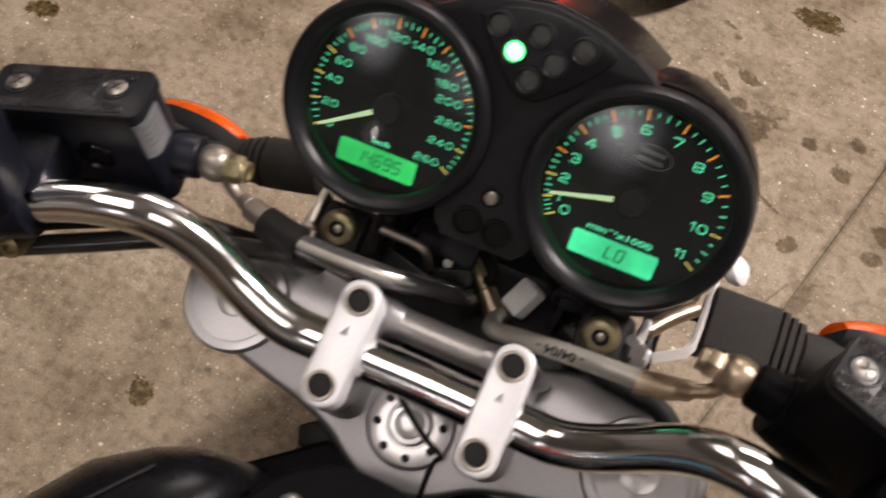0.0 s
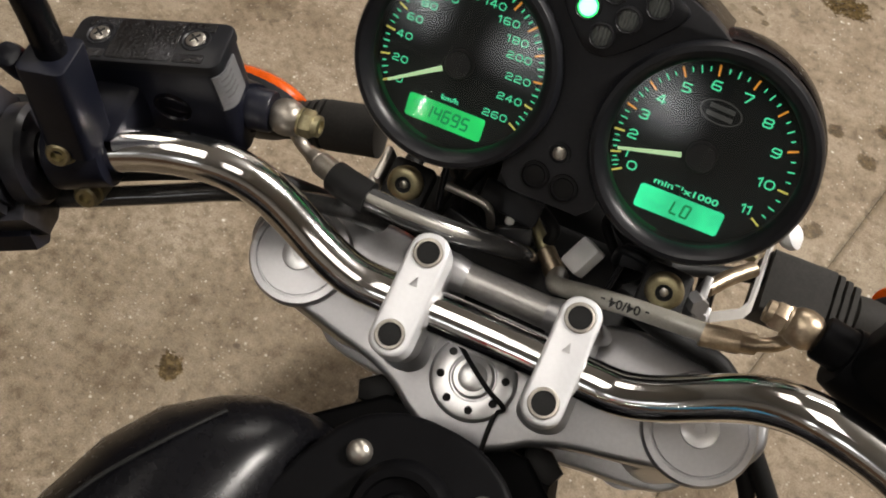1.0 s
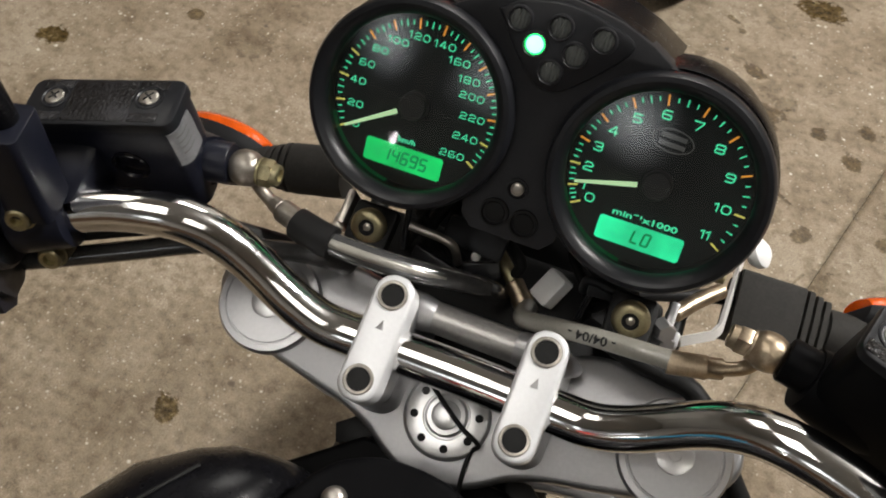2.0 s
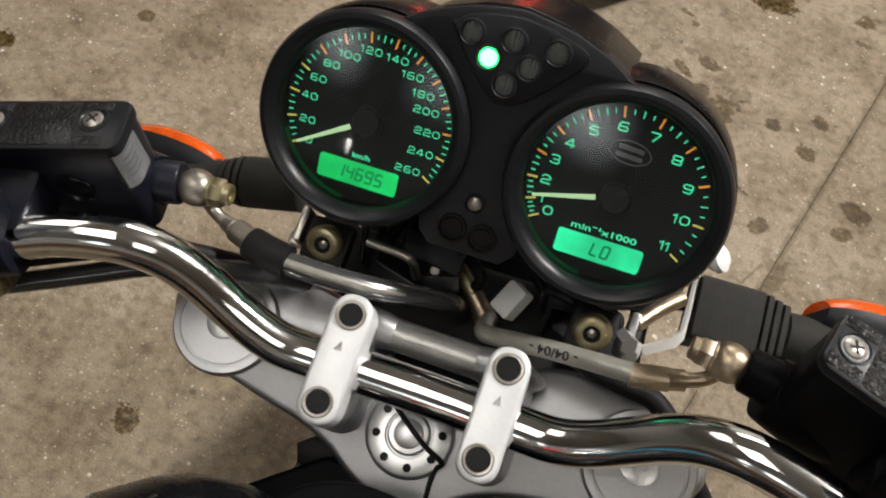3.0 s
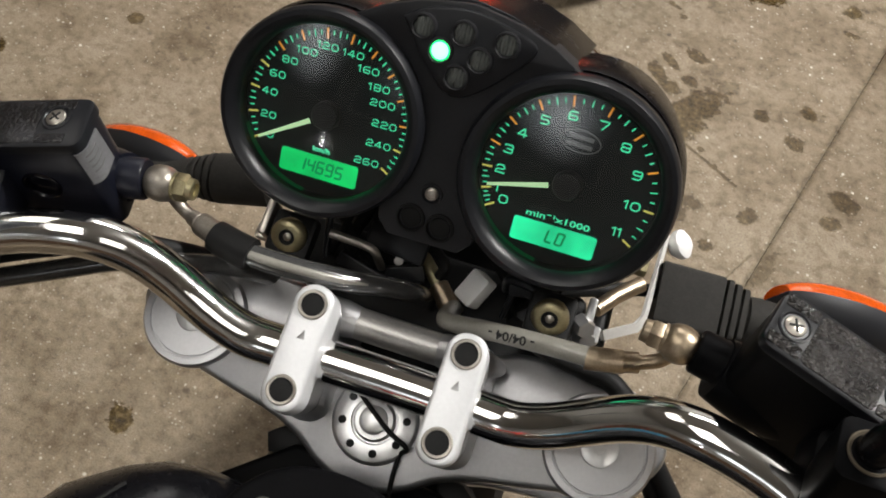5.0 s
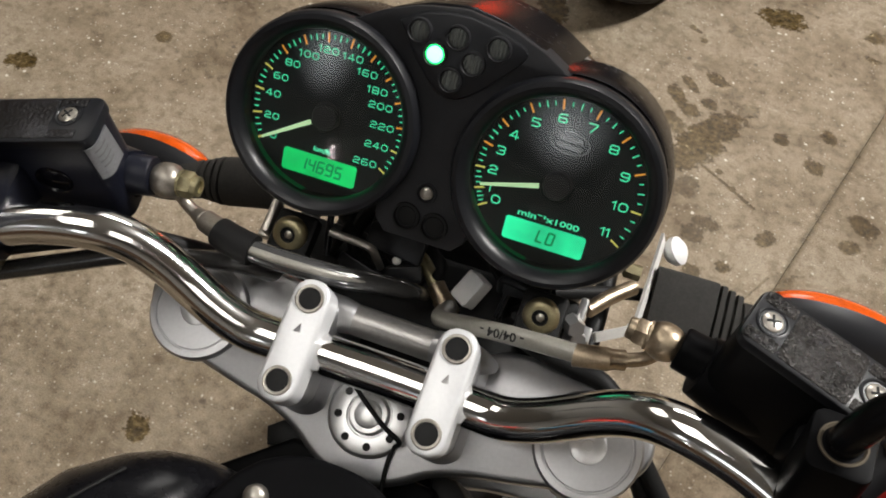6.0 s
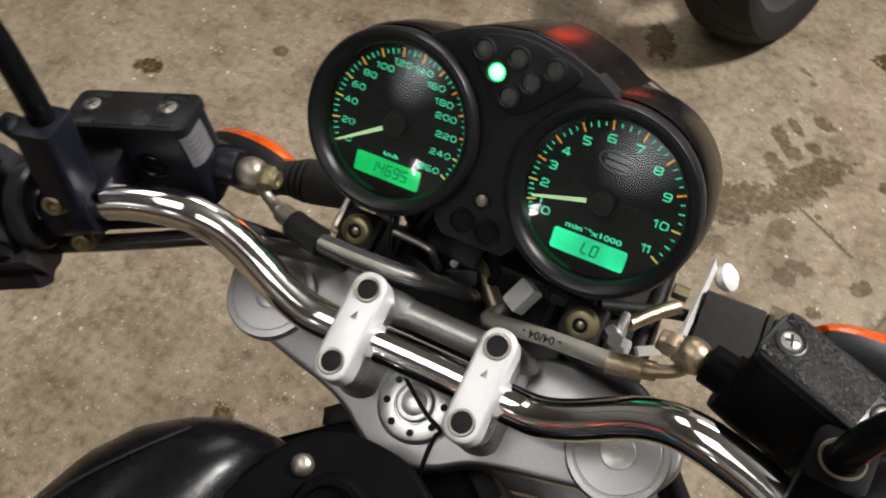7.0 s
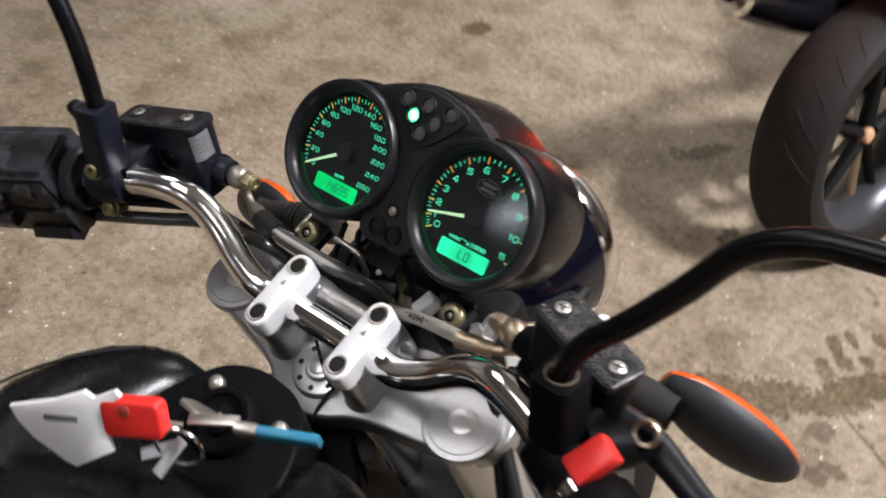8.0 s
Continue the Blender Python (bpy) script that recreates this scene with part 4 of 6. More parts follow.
hall()
for row in BATTENS:
    batten(*row)
wall_lamp()
# two added panels whose reflections give the soft sheen on the dials
glow_panel("sheen_panel_1", -1.9, 0.2, 3.3, 5.3)
glow_panel("sheen_panel_2", -4.0, -2.3, 3.3, 5.3)
handlebar()
for x in (-39.4, 39.4):
    bar_clamp(x)
yoke()
instruments()


# ---------------------------------------------------------------- controls, hoses, lamps and bodywork of the motorcycle
INV = STEER.inverted()


def at_world(x, y, z):
    return tuple((INV @ Vector((x, y, z))) * 1000)


def screw(parent, c, axis=(0, 0, 1), r=4.6):
    f = axis_frame(c, axis)
    bm = lathe(BM(), [(r, -1.5), (r, 0.5), (r * 0.8, 1.1), (0, 1.3)], f, 20)
    s = part("lid_screw", bm, STEEL, parent, "cross-head steel screw")
    # dark crossed bars stand for the shaded slot
    bm = BM()
    for a in (35, 125):
        box(bm, (0, 0, 1.2), (r * 1.3, r * 0.24, 0.5), f @ Matrix.Rotation(radians(a), 4, "Z"), 0.1)
    part("screw_slot", bm, SHADE_AND_PRINT, s)


def hex_bolt(bm, f, r=6.0, h=5.0):
    lathe(bm, [(r, 0), (r, h * 0.85), (r * 0.9, h), (0, h)], f, 6)


def master_cylinder(s):
    """Reservoir, lid, pump body, banjo and clamp on one side: s is -1 left, 1 right."""
    side = "clutch" if s < 0 else "brake"
    c0, c1 = (Vector((168, 66.5, 57)), Vector((214, 51, 55.5))) if s > 0 else (Vector((-171, 61, 52.5)), Vector((-218, 47.5, 49)))
    u = (c1 - c0).normalized()
    n = Vector((0.06, 0.355, 0.93))            # the reservoirs stand level while the yoke leans back
    n = (n - u * u.dot(n)).normalized()
    v = n.cross(u)
    mid = (c0 + c1) / 2
    long, deep, cx, cy = (68.0, 31.0, 0.0, 0.0) if s > 0 else (80.0, 30.0, -1.0, 2.3)          # lid, and its offset from the screws
    f = Matrix(((u.x, v.x, n.x, mid.x), (u.y, v.y, n.y, mid.y), (u.z, v.z, n.z, mid.z), (0, 0, 0, 1)))
    bm = BM()
    rings = []
    for z, w, l in ((-62, long - 8, deep - 3), (-40, long - 4, deep - 1.5), (-8, long - 1.5, deep - 1), (-5, long - 1.5, deep - 1.5)):
        rings.append([bm.verts.new(f @ Vector((x, y, z))) for x, y in rounded(w, l, 7, 5, cx, cy)])
    for a, b in zip(rings[:-1], rings[1:]):
        for k in range(len(a)):
            bm.faces.new((a[k], a[(k + 1) % len(a)], b[(k + 1) % len(a)], b[k]))
    bm.faces.new(rings[0])
    bm.faces.new(rings[-1])
    body = part(side + "_reservoir", bm, BLUE_BLACK if s < 0 else DARKENED_BLACK, BIKE, "blue-black cast fluid reservoir" if s < 0 else "black fluid reservoir")
    bm = prism(BM(), rounded(long, deep, 6, 5, cx, cy), -5.2, 0, f, 1.8, 2)
    skin = PITTED if s < 0 else WORN_LID
    lid = part("reservoir_lid", bm, SMOOTH_BLACK, body, "black reservoir lid with a smooth rim")
    # pitted field inside the rim, cut back round the two screws
    reach, wide = (c1 - c0).length / 2, deep / 2 - 2.2
    bm = prism(BM(), rounded(2 * reach - 15.5, 2 * wide, 2.5, 3, 0, cy), -0.6, 0.55, f, 0.4)
    part("lid_panel", bm, skin, lid, "pitted flaking black paint")
    for sy in (-1, 1):
        for sx in (-1, 1):
            bm = prism(BM(), rounded(15, wide - 7.4, 1.0, 3, sx * (reach + 0.4), cy + sy * (wide + 7.4) / 2), -0.6, 0.5, f, 0.35)
            part("lid_panel", bm, skin, lid)
    for c in (c0, c1):
        bm = lathe(BM(), [(7.4, -0.5), (7.2, 0.5), (6.4, 0.7), (5.8, 0.1), (0, 0.1)], axis_frame(c, n), 28)
        part("screw_seat", bm, SMOOTH_BLACK, lid)
        screw(lid, c + n * 0.2, n, 4.7)
    if s < 0:
        # sight glass on the face towards the rider
        sg = axis_frame(mid + u * -8.5 + v * (deep / 2 - 1.0) + v * cy - n * 29, v)
        bm = lathe(BM(), [(11, -14), (10.6, -0.8), (9.6, 0)], sg, 28)
        part("sight_boss", bm, BLUE_BLACK, body)
        bm = lathe(BM(), [(9.6, -2), (9.5, 0.8), (8.4, 1.4), (7.2, 0.4), (5, 0.9), (0, 1.2)], sg, 28)
        part("sight_glass", bm, GLOSS_BLACK, body, "round dark sight glass")
        # label wrapped on the inner end of the reservoir
        edge = [p for p in [(cx - long / 2, cy + k) for k in (-2.0, 1.0, 4.0)] + rounded(long, deep, 7.0, 6, cx, cy) if p[0] < cx - long / 2 + 6 and -1 < p[1] < 18.5]
        edge.sort(key=lambda p: p[1])

        def wrap(z0, z1, lift, cut=0):
            bm = BM()
            pts = edge[cut:len(edge) - cut]
            rows = [[bm.verts.new(f @ Vector((x - k, y, z))) for x, y in pts] for z, k in ((z0, lift - 1.2), (z0, lift), (z1, lift), (z1, lift - 1.2))]
            for a, b in zip(rows[:-1], rows[1:]):
                for k in range(len(pts) - 1):
                    bm.faces.new((a[k], a[k + 1], b[k + 1], b[k]))
            return bm
        label = part("paper_label", wrap(-28, -7, 0.2), PAPER, body, "worn silver label with faint print")
        for z in (-10, -13.5, -17, -20.5):
            part("label_print", wrap(z - 0.9, z, 0.3, 2), GREY_MARK, label, "unreadable grey print line")
    # pump body along the bar with the outlet nose
    if s < 0:
        bm = tube(BM(), [(-205, 26, 16), (-192, 52, -2), (-168, 54, 4), (-150, 52, 11)], [13, 13, 13, 13], 20, 5)
    else:
        bm = tube(BM(), [(210, 40, 5), (190, 43, 5), (170, 46, 6), (150, 50, 9)], [16, 18, 18, 15], 20, 5)
    part("pump_body", bm, BLUE_BLACK if s < 0 else DARKENED_BLACK, BIKE, "dark cast pump body")
    nose = axis_frame((s * 160, 50.5, 11), (-s, 0.19, 0))
    bm = lathe(BM(), [(12.6, -6), (12.6, 3.6), (12.0, 4.4), (10.9, 5.0), (10.6, 20.4), (9.8, 21.5), (0, 21.5)], nose, 28)
    part("outlet_nose", bm, BLUE_BLACK if s < 0 else DARKENED_BLACK, BIKE, "stepped dark outlet nose")
    metal = NICKEL if s < 0 else BRONZE
    bm = BM()
    lathe(bm, [(0, -7.6), (6.6, -7.4), (8.2, -5.4), (9.2, -2.4), (9.4, 0.4), (8.8, 3.8), (7.2, 6.6), (6.0, 7.2), (0, 7.2)], axis_frame((s * 131.5, 55, 10), (-s, 0.1, 0)), 32)
    banjo = part("banjo_fitting", bm, metal, BIKE, "steel banjo fitting" if s < 0 else "tarnished bronze banjo fitting")
    bm = BM()
    end = axis_frame((s * 124.5, 55.6, 10), (-s, 0.1, 0))
    lathe(bm, [(7.2, 0), (7.2, 1.2), (6.8, 1.4)], end, 24)
    lathe(bm, [(7.0, 1.2), (7.2, 1.6), (7.2, 6.4), (6.4, 7.4), (0, 7.4)], end, 6, 0.3)
    lathe(bm, [(5.6, 7.2), (5.4, 10.4), (4.6, 11.0), (3.4, 11.0), (3.2, 9.4), (0, 9.2)], end, 20)
    part("banjo_bolt", bm, ZINC if s < 0 else metal, banjo, "zinc-plated hollow bolt" if s < 0 else "")
    # clamp halves round the bar
    b0, b1 = Vector((s * 196, 2, 28)), Vector((s * 222, -11, 28))
    bm = lathe(BM(), [(11.3, 0), (17.5, 0.6), (18, 2), (18, 25), (17.5, 27), (11.3, 27.5)], axis_frame(b0, b1 - b0), 32)
    clamp = part("perch_clamp", bm, BLUE_BLACK if s < 0 else DARKENED_BLACK, BIKE, "cast clamp round the handlebar")
    bm = box(BM(), (s * 203, 18, 28), (26, 34, 26), Matrix(), 4)
    part("perch_arm", bm, BLUE_BLACK if s < 0 else DARKENED_BLACK, clamp)
    for y, z in ((-13, 51), (-22, 14)) if s < 0 else ():
        bm = lathe(BM(), [(7.6, -14), (7.4, -2.4), (6.2, -2.2), (5.8, 1.8), (4.8, 2.6), (3.0, 2.6), (2.8, 0.2), (0, 0.2)], axis_frame((s * 204, y, z), (-s * 0.3, -0.75, 0.65)), 20)
        part("clamp_bolt", bm, ZINC, clamp, "zinc-plated socket bolt")
    # lever
    pts = [(-176, 42, 2), (-200, 30, -4), (-240, 22, -4), (-320, -10, 0)] if s < 0 else [(190, 44, 4), (232, 42, 4), (284, 22, 8), (370, -14, 12)]
    bm = tube(BM(), pts, [5, 7, 6.5, 6] if s < 0 else [7, 11, 8, 7], 14, 5, 0.7)
    part("lever", bm, SMOOTH_BLACK, BIKE, "black hand lever")
    # mirror stem on a square cast column
    if s < 0:
        foot, top = Vector((-203, -2, 44)), Vector((-204, 19, 92))
        bm = BM()
        prism(bm, rounded(22, 25, 4, 4), 0, (top - foot).length, axis_frame(foot, top - foot) @ Matrix.Rotation(radians(12), 4, "Z"), 1.2, 2)
        box(bm, (-222, 12, 84), (13, 12, 16), Matrix(), 3)
        part("mirror_socket", bm, BLUE_BLACK, BIKE, "square cast mirror mount on the clamp")
        pts = [(-204, 19, 88), (-207, 30, 115), (-218, 42, 138), (-238, 56, 170), (-266, 66, 202), (-300, 72, 222), (-340, 76, 232)]
    else:
        foot, top = Vector((202, 6, 40)), Vector((199.5, 23, 81))
        bm = prism(BM(), rounded(25, 27, 5, 4), 0, (top - foot).length, axis_frame(foot, top - foot) @ Matrix.Rotation(radians(-12), 4, "Z"), 1.2, 2)
        socket = part("mirror_socket", bm, DARKENED_BLACK, BIKE, "square black mirror mount on the clamp")
        bm = lathe(BM(), [(9.2, -1), (9.4, 0.8), (8.6, 1.2), (7.8, 0.2)], axis_frame(top, top - foot), 28)
        part("socket_ring", bm, GROUT, socket, "worn brown ring round the stem")
        pts = [(199.5, 23, 80), (202, 29, 90), (209, 38, 101), (227, 50.5, 119), (249, 66, 147), (267, 79.5, 172), (289, 88.5, 184), (316, 93, 188), (400, 100, 196)]
    bm = tube(BM(), pts, 6.8, 18, 6)
    part("mirror_stem", bm, SHELL_BLACK, BIKE, "black painted mirror stem")
    # mirror head
    end = Vector(pts[-1])
    bm = lathe(BM(), [(0, -16), (30, -14), (48, -6), (52, 2), (50, 5), (0, 5)], axis_frame(end + Vector((s * 46, -6, 8)), (-s * 0.2, -0.9, 0.35)), 32)
    part("mirror_head", bm, SMOOTH_BLACK, BIKE, "round black mirror head")
    # switch housing
    g0 = Vector((s * 232, -16, 29))
    ax = Vector((s * 0.9, -0.43, 0)).normalized()
    f2 = axis_frame(g0, ax)
    if s > 0:
        bm = lathe(BM(), [(12, 0), (24, 0.5), (27, 4), (28, 18), (27, 30), (24, 35), (15, 36)], f2, 26)
    else:
        up = f2.inverted().to_3x3() @ Vector((0, 0, 1))
        f3 = f2 @ Matrix.Rotation(math.atan2(up.y, up.x), 4, "Z")
        bm = lathe(BM(), [(12, -8), (23, -7.5), (25, -5), (25, 3)], f2, 26)
        prism(bm, [(-34, 20), (-34, -22), (-27, -33), (-1, -33), (-1, 31), (-26, 31)], 1, 84, f3, 4, 3)
        prism(bm, [(1, -31), (22, -31), (33, -20), (34, 14), (26, 28), (1, 29)], 8, 82, f3, 4, 3)
        prism(bm, [(-30, -26), (30, -26), (30, 26), (-30, 26)], 6, 80, f3)
    sw = part("switch_housing", bm, DARKENED_BLACK if s > 0 else WORN_HOUSING, BIKE, "bulky black plastic switch housing")
    if s > 0:
        bm = box(BM(), (0, 0, 0), (27, 17, 10), axis_frame((229, 1, 49), (-0.1, -0.3, 1)) @ Matrix.Rotation(radians(80), 4, "Z"), 1.5)
        part("stop_switch", bm, RED_PLASTIC, sw, "red engine stop switch")
        bm = lathe(BM(), [(8.5, -4), (8.2, 3), (7, 4), (5.2, 3.2), (5, -6)], axis_frame((239, 36, 27), (0.15, -0.45, 0.88)), 24)
        part("empty_boss", bm, BRONZE, sw, "bare mounting boss")
        bm = tube(BM(), [(214, 8, 30), (230, 28, 16), (240, 41, 8)], [16, 14, 9], 16, 4)
        part("boss_arm", bm, DARKENED_BLACK, sw)
    else:
        part("half_shell", prism(BM(), [(-37, -34), (-36, -12), (-30, 4), (-20, -10), (-18, -36), (-26, -41)], 6, 44, f3, 3, 2), BLUE_BLACK, sw, "chunky lower lug with worn edges")
        for name, x, y, z, size in (("dip_switch", 32, 8, 54, (12, 20, 22)), ("signal_switch", -8, 35, 62, (13, 12, 24)), ("shell_screw_boss", 20, 29, 26, (14, 8, 15))):
            bm = box(BM(), (x, -y, z), size, f3, 3)
            part(name, bm, WORN_SWITCH, sw, "worn scuffed switch")
        bm = lathe(BM(), [(11, -8), (11, 3), (10, 5), (7.5, 5.6), (6.5, 4.4), (0, 4.4)], f3 @ Matrix.Translation((14, -31, 58)) @ Matrix.Rotation(radians(90), 4, "X"), 28)
        part("horn_button", bm, WORN_SWITCH, sw, "round horn button")
    g1 = 36 if s > 0 else 86
    bm = lathe(BM(), [(15, g1), (17, g1 + 1), (17, g1 + 114), (15, g1 + 116), (0, g1 + 116)], f2, 26)
    part("grip", bm, RUBBER, BIKE, "black rubber grip")


def hose(pts, r, mat_, name, label):
    bm = tube(BM(), pts, r, 16, 8)
    return part(name, bm, mat_, BIKE, label)


def hoses():
    # left
    hose([(-131, 55, 4), (-129, 52, -6), (-122, 48, -10), (-112, 44, -9)], 3.4, NICKEL, "steel_pipe", "bent steel hose end")
    hose([(-119, 46.8, -10), (-113, 44.8, -9.2), (-112.4, 44.6, -9.2), (-98, 40.4, -7.4)], [4.2, 4.6, 6.2, 6.4], NICKEL, "hose_ferrule", "crimped steel hose ferrule")
    hose([(-102, 41, -8), (-92, 38.5, -7), (-80, 37, -7)], [8.4, 8.8, 8.6], RUBBER, "hose_sleeve", "black rubber hose sleeve")
    hose([(-84, 37, -7), (-62, 37.5, -11), (-38, 41, -22), (-16, 47, -38), (-2, 52, -60), (0, 56, -100)], 6.0, DARK_SLEEVE, "clutch_hose", "black hydraulic hose in a clear sleeve")
    # pale strip laid on the black hose as its highlight
    hose([(-83.8, 36.2, -2.8), (-62, 36.6, -6.8), (-38, 40.0, -17.8), (-16, 46.0, -33.8), (-4, 50.4, -52)], [2.4, 2.7, 2.7, 2.6, 2.0], HOSE_CLEAR, "sleeve_highlight", "pale strip standing for the highlight on the sleeve")
    # right
    hose([(131, 55, 3), (130.5, 52, -5), (126, 48, -9), (118, 44.6, -9), (110, 42.4, -8)], 3.6, BRONZE, "bronze_pipe", "bent tarnished hose end")
    bm = tube(BM(), [(118, 44.4, -8.8), (117.6, 44.3, -8.8), (111, 42.4, -8), (110.8, 42.3, -8), (110.2, 42.2, -8), (93, 38.8, -8.4), (92.6, 38.7, -8.4)], [3.8, 5.2, 5.2, 5.6, 5.9, 5.9, 5.2], 20, 1)
    part("hose_ferrule", bm, BRONZE, BIKE, "stepped crimped bronze hose ferrule")
    hose([(94, 39.6, -7), (76, 39.4, -10.5), (57, 39.4, -17), (40, 39.2, -25), (27, 39, -32.5), (20, 40, -38), (18, 45, -50), (18, 52, -66)], 4.9, HOSE_CLEAR, "brake_hose", "clear-sleeved grey hydraulic hose")
    # loose cables beside the right fork and under the left of the bar
    hose([(52, 52, -62), (77, 41.5, -46), (96, 38.5, -46), (115, 34, -46), (140, 10, -62), (190, -50, -120), (180, -120, -260)], 5.4, RUBBER, "wiring_loom", "black wiring loom")
    hose([(70, 56, -74), (98, 44, -60), (122, 26, -64), (152, -14, -82), (196, -70, -150)], 4.2, RUBBER, "brake_cable", "black cable")
    hose([(-262, -44, -2), (-232, -29, -4), (-206, -16.5, -5), (-175, -1.5, -5.5), (-144, 13.5, -6), (-118, 23, -14), (-90, 34, -40), (-64, 42, -100)], 5.4, DARK_SLEEVE, "wiring_loom", "shiny black wiring loom")
    hose([(-230, -14, 2), (-212, -5, 0), (-186, 8, 0), (-158, 20.5, -1), (-130, 27, -8), (-96, 36, -44)], 4.6, RUBBER, "throttle_cable", "black cable")
    hose([(-226, -20, 8), (-205, -8, 6), (-176, 6, 5), (-150, 17, 2), (-122, 25, -10)], 3.4, RUBBER, "throttle_cable", "thin black cable")
    # brass pipe with a collar behind the clamps
    bm = tube(BM(), [(-18, 86, -67), (-13, 80, -68.5), (-2, 70, -69), (9, 59, -69), (20, 48, -68)], 4.1, 18, 6)
    p = part("brass_pipe", bm, ZINC, BIKE, "tarnished brass pipe")
    bm = tube(BM(), [(5, 63, -69), (5.6, 62.4, -69), (11.4, 56.6, -68.8), (11.8, 56.2, -68.8), (19, 49, -68)], [4.4, 5.6, 5.6, 6.2, 6.2], 18, 1)
    part("pipe_collar", bm, BRONZE, p, "bronze crimped collar")
    bm = box(BM(), (0, 0, 0), (13, 19, 11), Matrix.Translation((26, 66, -66)) @ Matrix.Rotation(radians(-26), 4, "Z") @ Matrix.Rotation(radians(18), 4, "X") @ Matrix.Rotation(radians(-14), 4, "Y"), 1.2)
    part("white_connector", bm, WHITE_PLASTIC, BIKE, "white plastic wiring connector")
    # date print along the brake hose
    d = Vector((-19, 0, -7.6)).normalized()
    n = Vector((0, -0.3, 0.95))
    n = (n - d * n.dot(d)).normalized()
    v = n.cross(d)
    c = Vector((58, 39.4, -16.6)) + n * 5.0
    m = Matrix(((d.x, v.x, n.x, c.x), (d.y, v.y, n.y, c.y), (d.z, v.z, n.z, c.z), (0, 0, 0, 1)))
    part("hose_print", text_bm("- 04/04 -", 6.4, m, 1.15, 0.08), SHADE_AND_PRINT, BIKE, "dark date print on the hose")


def brackets():
    for s in (-1, 1):
        bm = BM()
        box(bm, (s * 71, 57, -29), (24, 24, 8), Matrix(), 2)
        br = part("dial_bracket", bm, DARK_STEEL, BIKE, "black steel bracket under the dials")
        head = axis_frame((s * 71.2, 54.5, -22.5), (0, -0.5, 0.87))
        bm = lathe(BM(), [(9.5, -4), (9.8, -0.8), (9.2, 0.8), (7.6, 2.0), (5.0, 2.8), (4.4, 2.6), (4.2, 0.6), (0, 0.4)], head, 28)
        dome = part("bracket_bolt", bm, ZINC, br, "zinc-plated dome bolt")
        bm = lathe(BM(), [(4.3, 2.2), (4.2, 0.9), (2.2, 0.9)], head, 24)
        part("socket_wall", bm, SHADE_AND_PRINT, dome, "hexagon socket with its shade put into the colour")
        bm = lathe(BM(), [(2.3, 0.6), (2.3, 1.6), (1.4, 2.2), (0, 2.4)], head, 6)
        part("hex_socket", bm, STEEL, dome, "bright security pin")
        if s < 0:
            hose([(-52, 64, -27.5), (-44, 64, -29), (-34, 64, -31.5), (-28, 63, -34), (-26, 61, -42), (-26, 60, -56)], 2.4, STEEL, "wire_guide", "bent wire cable guide")
        else:
            hose([(43, 70, -60), (44, 72, -46), (50, 72, -42), (60, 70, -42), (63, 66, -52)], 2.6, SMOOTH_BLACK, "wire_guide", "bent black wire cable guide")
        bm = box(BM(), (s * 90, 64, -46), (4.5, 20, 26), Matrix(), 1)
        box(bm, (s * 93, 58, -50), (10, 9, 7), Matrix(), 1)
        part("bracket_tab", bm, STEEL if s < 0 else MACHINED, br, "bare steel tab")
    # folded plates and clips in the dark behind the yoke
    for x, y, z, w, h, turn in ((-57, 68, -40, 3, 30, 8), (-20, 74, -48, 34, 14, -6), (-14, 62, -66, 22, 10, 20), (47, 66, -58, 3, 26, -10), (58, 72, -46, 26, 12, 6), (-40, 58, -70, 30, 8, -14)):
        bm = box(BM(), (0, 0, 0), (w, h, 5), Matrix.Translation((x, y, z)) @ Matrix.Rotation(radians(turn), 4, "Z") @ Matrix.Rotation(radians(25), 4, "X"), 1.0)
        part("folded_plate", bm, SMOOTH_BLACK, BIKE, "folded black steel plate")
    bm = lathe(BM(), [(0, 0), (2.4, 0.4), (2.6, 2), (1.8, 3), (0, 3.2)], axis_frame((-17, 66, -52), (0.1, -0.5, 0.8)), 14)
    part("rivet", bm, WHITE_METAL, BIKE, "small pale rivet")
    for x, y, z in ((86, 60, -36), (88, 56, -46)):
        bm = BM()
        hex_bolt(bm, axis_frame((x, y, z), (0.5, -0.5, 0.7)), 5.4, 9)
        part("bracket_bolt", bm, MACHINED, BIKE, "bare steel bolt")
    hose([(92, 72, -52), (101, 84, -58), (112, 96, -66)], 4.4, BRONZE, "stay_rod", "dull plated stay rod")
    # bright strip round the headlamp ear
    bm = BM()
    pts = [Vector((121, 143, -108)), Vector((121, 130, -104)), Vector((120, 82, -88)), Vector((117, 76, -86)), Vector((100, 64, -76))]
    w = Vector((0.75, 0.1, 0.65)).normalized() * 1.1
    t = Vector((-0.3, 0.35, 0.88)).normalized() * 4.5
    rings = [[bm.verts.new(p + a * w + b * t) for a, b in ((-1, -1), (1, -1), (1, 1), (-1, 1))] for p in pts]
    for a, b in zip(rings[:-1], rings[1:]):
        for k in range(4):
            bm.faces.new((a[k], a[(k + 1) % 4], b[(k + 1) % 4], b[k]))
    bm.faces.new(rings[0]), bm.faces.new(rings[-1])
    part("lamp_strap", bm, WHITE_METAL, BIKE, "bright bent metal strap")
    bm = lathe(BM(), [(0, 0), (6, 1), (9, 5), (9, 9), (5, 12), (0, 13)], axis_frame((126, 137, -118), (0.7, 0.3, 0.6)), 20)
    part("white_cap", bm, WHITE_PLASTIC, BIKE, "white plastic bolt cap")
